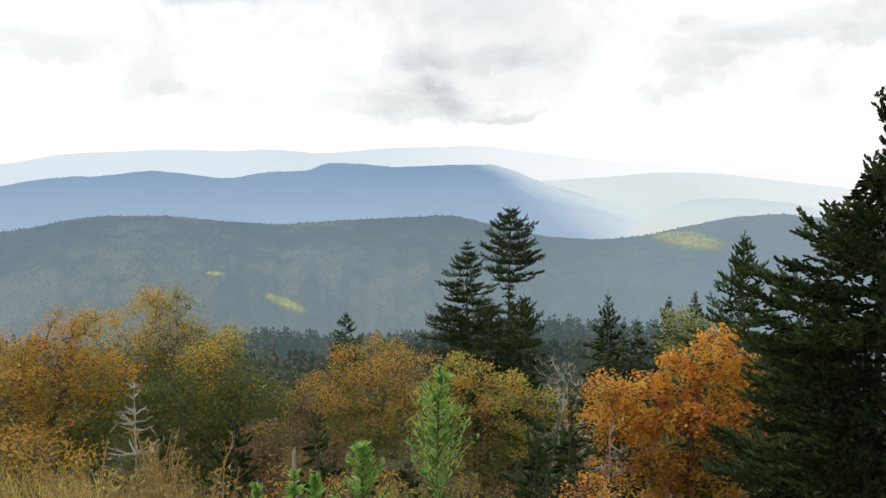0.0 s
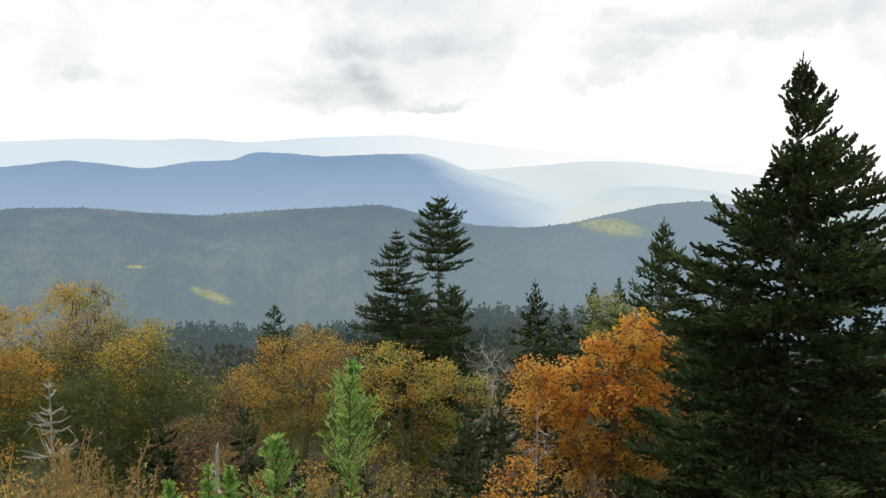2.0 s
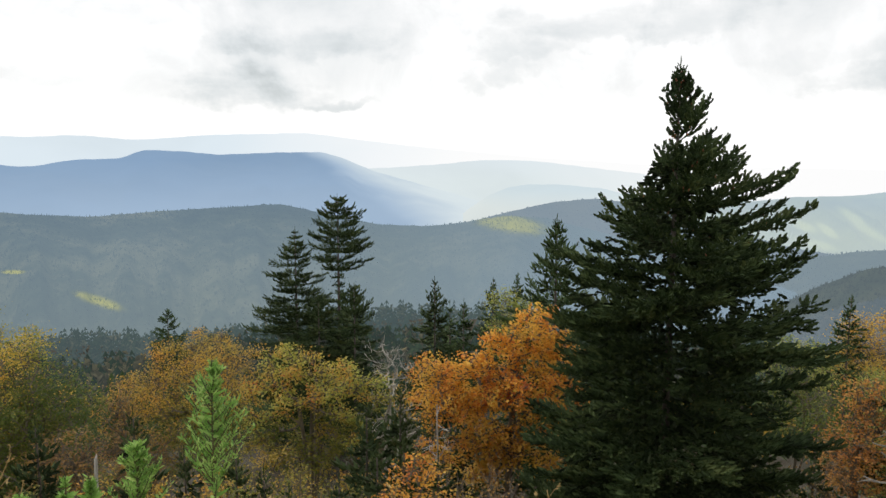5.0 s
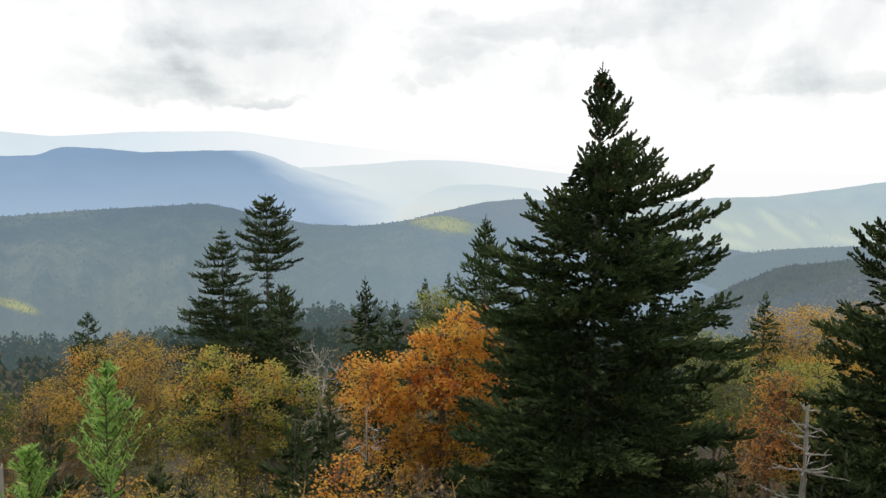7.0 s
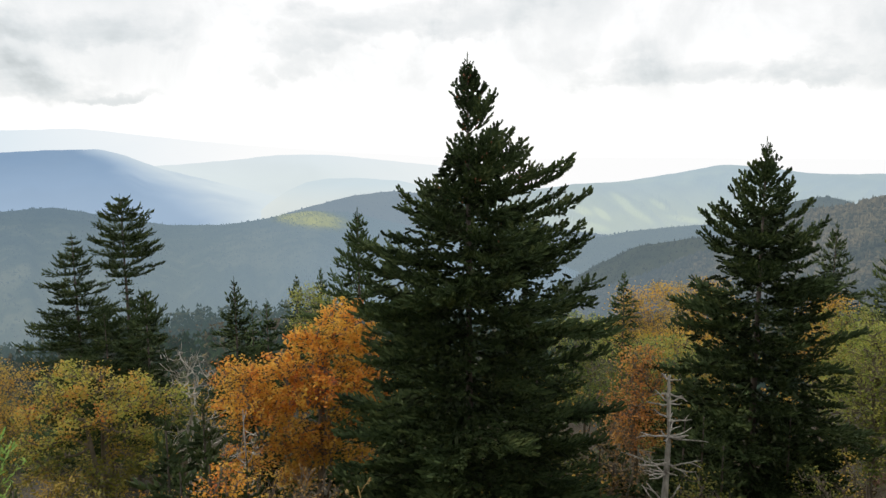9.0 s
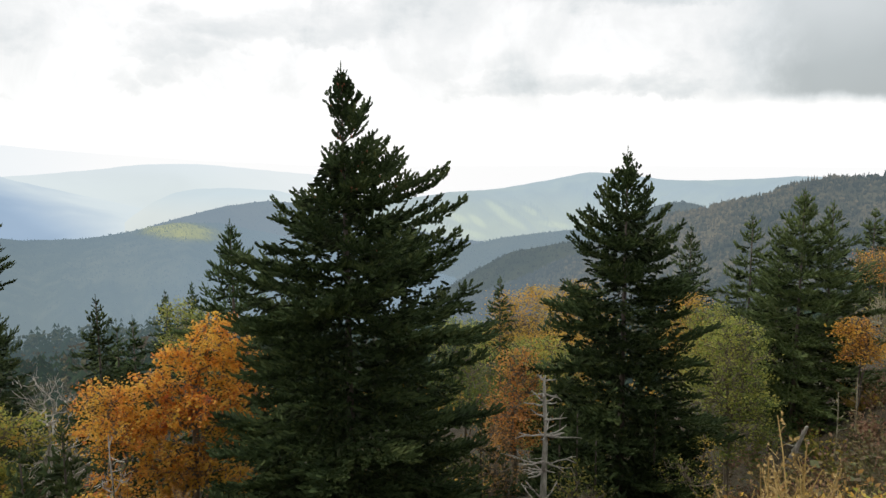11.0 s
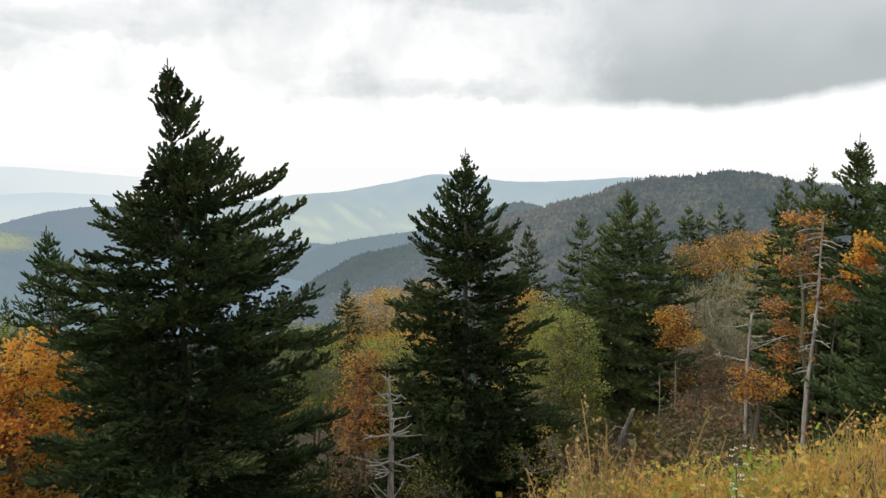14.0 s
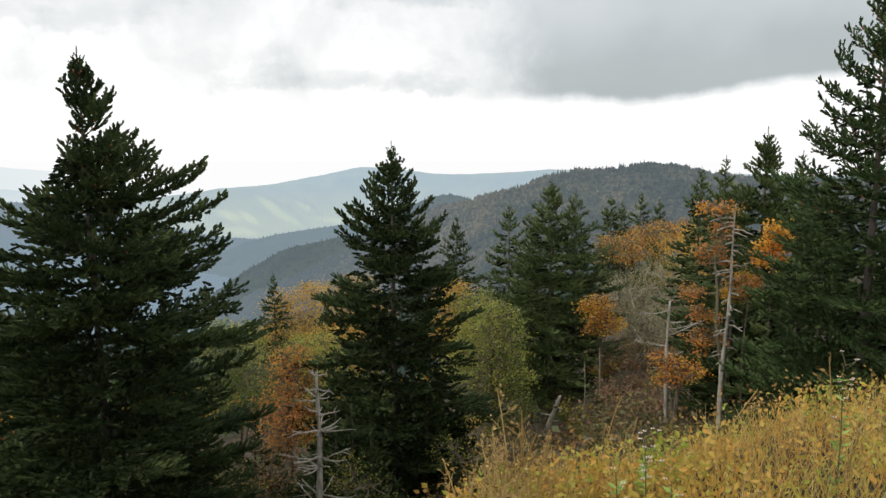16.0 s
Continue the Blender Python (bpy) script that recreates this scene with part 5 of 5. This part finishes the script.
def shrub_mesh(seed, mat, leafy):
    rg = np.random.default_rng(seed)
    s = Soup()
    k = 80
    a = rg.uniform(0, 6.28, k)
    d = np.stack([np.cos(a) * rg.uniform(0.1, 1.0, k), np.sin(a) * rg.uniform(0.1, 1.0, k), rg.uniform(0.5, 1.3, k)], -1)
    P = np.stack([0.25 * np.cos(a) * rg.random(k), 0.25 * np.sin(a) * rg.random(k), 0 * a - 0.1], -1)
    L = rg.uniform(0.5, 1.1, k)
    s.add(*scatter(P, d, L, np.full(k, 0.012), [(0, 1, 0), (0, -.5, .8), (0, -.5, -.8), (1, 0, 0)], [(0, 1, 3), (1, 2, 3), (2, 0, 3)], rg))
    w = rg.integers(0, k, leafy)
    t = rg.uniform(0.35, 1.02, leafy)
    Q = P[w] + unit(d[w]) * (L[w] * t)[:, None] + rg.normal(0, 0.07, (leafy, 3))
    size = rg.uniform(0.06, 0.12, leafy)
    s.add(*scatter(Q, rg.normal(size=(leafy, 3)), size, size * 0.7, LEAF_V, LEAF_F, rg))
    return s.mesh("shrub", mat)


SHRUB_MESH = [shrub_mesh(500, M_HEATH, 180), shrub_mesh(501, M_HEATH, 180), shrub_mesh(502, M_BROWN, 230), shrub_mesh(503, M_OLIVE, 250), shrub_mesh(504, M_HEATH, 180), shrub_mesh(505, M_SHELF, 300), shrub_mesh(506, M_SHELF, 250)]
SHRUB_LABEL = ["purple-brown heath shrub on the shelf", "reddish-brown heath shrub with fine twigs", "brown bramble with thin dead leaves", "olive green low shrub on the slope", "grey-brown leafless brush on the slope", "maroon heath shrub on the shelf", "reddish-brown bilberry shrub on the shelf"]
for i, (az, r, size) in enumerate(SHRUBS):
    k = int(rng.integers(0, 5)) if r < 19 or az < 58 or rng.random() < 0.35 else int(rng.integers(5, 7))
    x, y = spot(az, r)
    ob = tagged(new("heath_shrub", SHRUB_MESH[k]), SHRUB_LABEL[k], "shrub", "low brush on the mountainside")
    ob.matrix_basis = Matrix.Translation((x, y, float(ground_height(x, y)))) @ Matrix.Rotation(rng.uniform(0, 6.28), 4, "Z") @ Matrix.Diagonal((size * 1.3, size * 1.3, size, 1))


# ---------------------------------------------------------------- woods down the slope
def far_woods():
    rg = np.random.default_rng(77)
    n = 9800
    az = rg.uniform(-44, 82, n)
    r = np.where((rg.random(n) < 0.6), rg.uniform(85, 300, n), np.exp(rg.uniform(math.log(62), math.log(560), n)))
    keep = ~((az > 55) & (r < 120))
    az, r = az[keep], r[keep]
    x, y = r * np.sin(np.radians(az)), r * np.cos(np.radians(az))
    z = ground_height(x, y)
    n = len(x)
    H = rg.uniform(2.6, 7.8, n) * np.where(r < 95, 0.85, 1.0)
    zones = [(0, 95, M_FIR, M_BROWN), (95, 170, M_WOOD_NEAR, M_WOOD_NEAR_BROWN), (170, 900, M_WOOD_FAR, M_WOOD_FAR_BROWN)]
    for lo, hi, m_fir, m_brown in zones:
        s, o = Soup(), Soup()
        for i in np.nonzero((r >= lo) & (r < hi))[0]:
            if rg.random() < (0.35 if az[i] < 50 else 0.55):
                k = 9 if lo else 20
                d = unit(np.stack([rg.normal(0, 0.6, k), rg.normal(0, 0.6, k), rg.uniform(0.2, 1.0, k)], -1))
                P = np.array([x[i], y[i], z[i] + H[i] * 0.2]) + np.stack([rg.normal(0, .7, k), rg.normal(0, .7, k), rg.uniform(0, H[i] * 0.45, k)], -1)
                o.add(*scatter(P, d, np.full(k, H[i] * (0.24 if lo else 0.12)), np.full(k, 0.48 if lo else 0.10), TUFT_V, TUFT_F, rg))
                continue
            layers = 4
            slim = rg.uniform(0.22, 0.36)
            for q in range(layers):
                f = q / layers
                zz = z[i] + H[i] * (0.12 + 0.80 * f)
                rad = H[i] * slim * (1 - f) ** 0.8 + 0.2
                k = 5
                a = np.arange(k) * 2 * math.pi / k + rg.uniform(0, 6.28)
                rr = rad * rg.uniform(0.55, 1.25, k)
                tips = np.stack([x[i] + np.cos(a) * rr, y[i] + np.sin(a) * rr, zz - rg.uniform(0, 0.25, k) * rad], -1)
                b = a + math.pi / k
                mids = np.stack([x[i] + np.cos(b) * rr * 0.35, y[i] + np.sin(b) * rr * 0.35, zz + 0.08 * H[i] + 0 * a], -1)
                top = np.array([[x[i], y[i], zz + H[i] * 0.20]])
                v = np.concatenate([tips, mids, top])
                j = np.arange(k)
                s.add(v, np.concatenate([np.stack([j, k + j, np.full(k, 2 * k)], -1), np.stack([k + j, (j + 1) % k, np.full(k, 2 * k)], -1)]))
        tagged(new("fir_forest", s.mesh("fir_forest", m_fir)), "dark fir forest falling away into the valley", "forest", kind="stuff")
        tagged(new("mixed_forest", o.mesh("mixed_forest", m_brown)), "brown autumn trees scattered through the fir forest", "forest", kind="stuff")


# grey haze glows from the tree surfaces, more in the farther zone
M_WOOD_NEAR = far_material("hazed_near_firs", srgb(112, 128, 132), 0.16, [(0.018, 0.034, 0.016), (0.034, 0.058, 0.024), (0.060, 0.085, 0.035)], (), 0.05)
M_WOOD_NEAR_BROWN = far_material("hazed_near_browns", srgb(112, 128, 132), 0.16, [(0.08, 0.07, 0.04), (0.14, 0.12, 0.06), (0.22, 0.17, 0.08)], (), 0.05)
M_WOOD_FAR = far_material("hazed_far_firs", srgb(112, 130, 136), 0.38, [(0.018, 0.034, 0.016), (0.034, 0.056, 0.026), (0.060, 0.080, 0.040)], (), 0.04)
M_WOOD_FAR_BROWN = far_material("hazed_far_browns", srgb(112, 130, 136), 0.38, [(0.06, 0.07, 0.04), (0.11, 0.11, 0.06), (0.19, 0.16, 0.09)], (), 0.04)
far_woods()


# ---------------------------------------------------------------- grass bank and weeds near the path
def bank_points(rg, n, out=0.6):
    az = np.where(rg.random(n) < 0.62, rg.uniform(44, 122, n), rg.uniform(-62, 44, n))
    e = np.interp(az, EDGE_AZ, EDGE_R) + out
    r = np.sqrt(rg.uniform(1.1 ** 2, e ** 2))
    return az, r, r * np.sin(np.radians(az)), r * np.cos(np.radians(az))


def grass():
    rg = np.random.default_rng(88)
    n = 30000
    az, r, x, y = bank_points(rg, n)
    P = np.stack([x, y, ground_height(x, y) - 0.02], -1)
    D = np.stack([rg.normal(0, 0.35, n), rg.normal(0, 0.35, n), np.ones(n)], -1)
    L = rg.uniform(0.12, 0.34, n)
    s = Soup()
    v, f = scatter(P, D, L, rg.uniform(0.0028, 0.0062, n), BLADE_V, BLADE_F, rg)
    v = v.reshape(n, 5, 3)
    bend = unit(rg.normal(size=(n, 3)) * [1, 1, 0])
    v[:, 2:4] += (bend * (L * 0.08)[:, None])[:, None]
    v[:, 4] += bend * (L * 0.28)[:, None] - np.stack([0 * L, 0 * L, L * 0.12], -1)
    s.add(v.reshape(-1, 3), f)
    tagged(new("grass", s.mesh("grass", M_GRASS)), "tall autumn grass, straw, gold and green", "grass", kind="stuff")
    n = 5200
    az = rg.uniform(-48, -12, n)
    r = rg.uniform(0.62, 1.0, n) * (np.interp(az, EDGE_AZ, EDGE_R) + 0.3)
    x, y = r * np.sin(np.radians(az)), r * np.cos(np.radians(az))
    tuft = np.sin(x * 4.3 + 0.5) * np.cos(y * 3.7) + rg.normal(0, 0.5, n) > -0.1
    x, y = x[tuft], y[tuft]
    n = len(x)
    s = Soup()
    s.add(*scatter(np.stack([x, y, ground_height(x, y) - 0.02], -1), np.stack([rg.normal(0, 0.28, n), rg.normal(0, 0.28, n), np.ones(n)], -1), rg.uniform(0.14, 0.36, n), rg.uniform(0.003, 0.0065, n), BLADE_V, BLADE_F, rg))
    n = 3200
    az = rg.uniform(57, 116, n)
    r = rg.uniform(0.55, 1.04, n) * np.interp(az, EDGE_AZ, EDGE_R)
    x, y = r * np.sin(np.radians(az)), r * np.cos(np.radians(az))
    s.add(*scatter(np.stack([x, y, ground_height(x, y) - 0.02], -1), np.stack([rg.normal(0, 0.35, n), rg.normal(0, 0.35, n), np.ones(n)], -1), rg.uniform(0.16, 0.42, n), rg.uniform(0.0022, 0.0045, n), BLADE_V, BLADE_F, rg))
    tagged(new("straw_grass", s.mesh("straw_grass", M_STRAW)), "dry straw-brown grass standing on the bank", "grass", kind="stuff")
    n = 60000
    az, r, x, y = bank_points(rg, n, 0.3)
    clump = np.sin(x * 3.1) * np.cos(y * 2.7 + 1) + rg.normal(0, 0.6, n) > -0.05
    clump &= (az > 0) | (rg.random(n) < 0.4)
    x, y = x[clump], y[clump]
    n = len(x)
    P = np.stack([x, y, ground_height(x, y) + 0.04 + 0.24 * rg.random(n) ** 1.3], -1)
    s = Soup()
    size = rg.uniform(0.016, 0.050, n)
    s.add(*scatter(P, rg.normal(size=(n, 3)) + [0, 0, 0.4], size, size * 0.55, LEAF_V, LEAF_F, rg))
    tagged(new("bank_herbs", s.mesh("bank_herbs", M_BANK)), "low yellow-green herb leaves in the grass", "herbs", kind="stuff")
    n = 9000
    az, r, x, y = bank_points(rg, n, 0.5)
    some = (az < -8) | (rg.random(n) < 0.75)
    x, y = x[some], y[some]
    n = len(x)
    P = np.stack([x, y, ground_height(x, y) + rg.uniform(0.08, 0.38, n)], -1)
    s = Soup()
    size = rg.uniform(0.015, 0.035, n)
    s.add(*scatter(P, rg.normal(size=(n, 3)) + [0, 0, 0.4], size, size * 0.6, LEAF_V, LEAF_F, rg))
    tagged(new("bramble_leaves", s.mesh("bramble_leaves", M_RUSSET)), "rusty bramble leaves scattered through the grass", "herbs", kind="stuff")


grass()


def undergrowth():
    rg = np.random.default_rng(93)
    for name, mat, n, tall, label in (("undergrowth", M_HEATH, 92000, 0.5, "tangled brown undergrowth covering the slope"), ("ferns", M_OLIVE, 30000, 0.4, "low olive-green ferns and herbs on the slope")):
        az = rg.uniform(-44, 100, n)
        e = np.interp(az, EDGE_AZ, EDGE_R)
        r = np.where(rg.random(n) < 0.72, np.sqrt(rg.uniform((e + 0.3) ** 2, 21.0 ** 2)), e + 0.2 + np.exp(rg.uniform(math.log(14), math.log(48), n)))
        x, y = r * np.sin(np.radians(az)), r * np.cos(np.radians(az))
        patch = np.sin(x * 0.9 + 2) * np.cos(y * 0.8) + rg.normal(0, 0.6, n)
        keep = patch > (-0.9 if name == "undergrowth" else 0.3)
        x, y, r = x[keep], y[keep], r[keep]
        n = len(x)
        P = np.stack([x, y, ground_height(x, y) + tall * rg.random(n) ** 1.5 * np.clip((r - 3) / 6, 0.3, 1)], -1)
        size = rg.uniform(0.04, 0.09, n) * np.clip(r / 12, 0.7, 1.35)
        s = Soup()
        s.add(*scatter(P, rg.normal(size=(n, 3)) + [0, 0, 0.5], size * 1.4, size * 0.6, LEAF_V, LEAF_F, rg))
        tagged(new(name, s.mesh(name, mat)), label, "undergrowth", kind="stuff")


undergrowth()


def dry_stalk(seed, height):
    rg = np.random.default_rng(seed)
    s = Soup()
    q = np.linspace(0, 1, 6)
    bend = rg.uniform(-0.18, 0.18, 2)
    p = np.stack([bend[0] * height * q ** 2, bend[1] * height * q ** 2, height * q - 0.03], -1)
    s.add(*tube(p, np.linspace(0.006, 0.0028, 6), 5))
    for t in np.arange(0.45, 0.98, 0.07):
        b = p[0] + (p[-1] - p[0]) * t
        d = unit(np.array([rg.normal(), rg.normal(), 1.1]))
        s.add(*tube([b, b + d * 0.05, b + d * 0.09 + [0, 0, -0.01]], [0.002, 0.0018, 0.001], 3))
        k = 4
        size = rg.uniform(0.012, 0.032, k)
        s.add(*scatter(b + d * rg.uniform(0.02, 0.09, (k, 1)), rg.normal(size=(k, 3)), size, size * 0.55, LEAF_V, LEAF_F, rg))
    return s.arrays()


STALKS = [mesh_of("dry_stalk", *dry_stalk(600 + i, 0.5 + 0.07 * i), M_STALK) for i in range(5)]
rg = np.random.default_rng(91)
spots = [(rg.normal(66, 1.9), rg.uniform(2.8, 3.6)) for _ in range(44)] + [(rg.uniform(64, 98), rg.uniform(2.6, 4.6)) for _ in range(30)] + \
        [(rg.uniform(-34, -17), rg.uniform(3.2, 4.3)) for _ in range(30)] + [(rg.normal(-22, 1.1), rg.uniform(3.4, 4.0)) for _ in range(30)] + [(rg.uniform(-4, 30), rg.uniform(2.2, 2.6)) for _ in range(22)] + [(rg.uniform(2, 24), rg.uniform(2.05, 2.4)) for _ in range(18)]
for az, r in spots:
    x, y = spot(az, r)
    ob = tagged(new("dry_stalk", STALKS[int(rg.integers(0, 5))]), "dry brown weed stalk with curled leaves", "weed", "dry stalks along the bank")
    k = rg.uniform(0.6, 0.9)
    ob.matrix_basis = Matrix.Translation((x, y, float(ground_height(x, y)))) @ Matrix.Rotation(rg.uniform(0, 6.28), 4, "Z") @ Matrix.Rotation(rg.normal(0, 0.16), 4, "X") @ Matrix.Scale(k, 4)


def goldenrod(az, r, tip, seed, spread, label):
    """A leafy green weed: one stem, lance leaves, side shoots crowded at the top."""
    rg = np.random.default_rng(seed)
    x, y = spot(az, r)
    base = float(ground_height(x, y))
    H = tip - base
    root = tagged(new("goldenrod"), label, "plant")
    root.location = (x, y, base)
    q = np.linspace(0, 1, 8)
    p = np.stack([0.02 * np.sin(q * 3 + seed), 0.02 * np.cos(q * 2), H * q], -1)
    s = Soup()
    s.add(*tube(p, np.linspace(0.005, 0.0018, 8), 6))
    P, D, S = [], [], []
    dense = min(0.6, 0.38 / H)
    k = 170
    hz = np.where(rg.random(k) < 0.6, 1 - dense * rg.random(k), rg.uniform(0.35, 1 - dense, k))
    a = rg.uniform(0, 6.28, k)
    P.append(np.stack([0.02 * np.sin(hz * 3 + seed), 0.02 * np.cos(hz * 2), hz * H], -1))
    D.append(np.stack([np.cos(a), np.sin(a), np.where(hz > 1 - dense, rg.uniform(0.3, 1.0, k), rg.uniform(-0.3, 0.5, k))], -1))
    S.append(rg.uniform(0.025, 0.048, k) * np.where(hz > 0.93, 0.6, np.where(hz < 1 - dense, 1.35, 1)))
    for i in range(56):
        u = rg.random()
        h = 1 - dense * (0.06 + 0.94 * u)
        an = rg.uniform(0, 6.28)
        L = spread * rg.uniform(0.45, 1.1) * (0.18 + 0.82 * min(1.0, u / 0.6))
        d = unit(np.array([math.cos(an), math.sin(an), rg.uniform(0.9, 1.7)]))
        b = np.array([0.02 * math.sin(h * 3 + seed), 0.02 * math.cos(h * 2), h * H])
        s.add(*tube([b, b + d * L * 0.5, b + d * L + [0, 0, 0.1 * L]], [0.002, 0.0016, 0.001], 4))
        m = 34
        t = rg.uniform(0.2, 1.0, m)
        P.append(b + d * (t * L)[:, None])
        aa = rg.uniform(0, 6.28, m)
        D.append(np.stack([np.cos(aa), np.sin(aa), rg.uniform(0.2, 1.3, m)], -1) + d * 0.5)
        S.append(rg.uniform(0.010, 0.025, m))
    part("stem", s.mesh("stem", M_STEM), root, "thin dark stem")
    P, D, S = np.concatenate(P), np.concatenate(D), np.concatenate(S)
    f = Soup()
    f.add(*scatter(P, D, S * 1.0, S * 0.23, [(0, 0, 0), (.3, .5, .12), (.65, .42, .1), (1, 0, -.12), (.65, -.42, .1), (.3, -.5, .12)], [(0, 1, 5), (1, 2, 5), (2, 4, 5), (2, 3, 4)], rg))
    part("foliage", f.mesh("foliage", M_HERB), root, "fresh green narrow leaves")
    return root


goldenrod(0.1, 1.83, 1.07, 700, 0.145, "tall leafy green goldenrod with pointed top")
goldenrod(-6.6, 2.0, 0.81, 701, 0.15, "leafy green goldenrod with broad lower leaves")
goldenrod(-12.4, 2.2, 0.66, 702, 0.07, "small leafy green goldenrod")
goldenrod(-10.8, 2.25, 0.63, 703, 0.06, "small leafy green goldenrod")
goldenrod(-14.9, 2.2, 0.63, 704, 0.065, "small leafy green goldenrod")


def aster(az, r, tip, seed, label, heads=14):
    rg = np.random.default_rng(seed)
    x, y = spot(az, r)
    base = float(ground_height(x, y))
    H = tip - base
    root = tagged(new("aster"), label, "wildflower")
    root.location = (x, y, base)
    s, lf = Soup(), Soup()
    s.add(*tube([[0, 0, 0], [0.01, 0, H * 0.5], [0, 0.01, H * 0.93]], [0.004, 0.003, 0.002], 5))
    for i in range(heads):
        h = rg.uniform(0.55, 0.95) * H
        an = rg.uniform(0, 6.28)
        L = rg.uniform(0.02, 0.075)
        e = np.array([math.cos(an) * L, math.sin(an) * L, h + L * 0.7])
        s.add(*tube([[0, 0, h], e * [0.6, 0.6, 1] - [0, 0, 0.02], e], [0.0018, 0.0014, 0.001], 3))
        fl = Soup()
        k = 13
        a = np.arange(k) * 2 * math.pi / k
        D = np.stack([np.cos(a), np.sin(a), np.full(k, 0.25)], -1)
        fl.add(*scatter(np.tile(e, (k, 1)), D, np.full(k, 0.0105), np.full(k, 0.005), LEAF_V, LEAF_F, rg, np.tile([0, 0, 1.0], (k, 1))))
        flower = part("flower", fl.mesh("flower", M_PETAL), root, "pale lilac-white flower head")
        cv, cf = tube([e - [0, 0, .001], e + [0, 0, .003], e + [0, 0, .0045]], [0.003, 0.0042, 0.002], 7)
        part("flower_centre", mesh_of("flower_centre", cv, cf, M_EYE), flower)
    k = 50
    S = rg.uniform(0.025, 0.06, k)
    a = rg.uniform(0, 6.28, k)
    lf.add(*scatter(np.stack([0 * a, 0 * a, rg.uniform(0.1, 0.85, k) * H], -1), np.stack([np.cos(a), np.sin(a), rg.uniform(0, .7, k)], -1), S, S * 0.3, LEAF_V, LEAF_F, rg))
    part("stem", s.mesh("stem", M_STEM), root)
    part("foliage", lf.mesh("foliage", M_HERB), root)
    return root


aster(76.8, 3.25, 0.42, 800, "white-lilac aster in flower in the grass", 16)
aster(79.0, 3.1, 0.30, 801, "white-lilac aster in flower in the grass", 6)
aster(74.9, 3.2, 0.26, 802, "small white aster in the grass", 4)
aster(88.4, 3.9, 0.66, 803, "leggy white aster on the bank", 12)
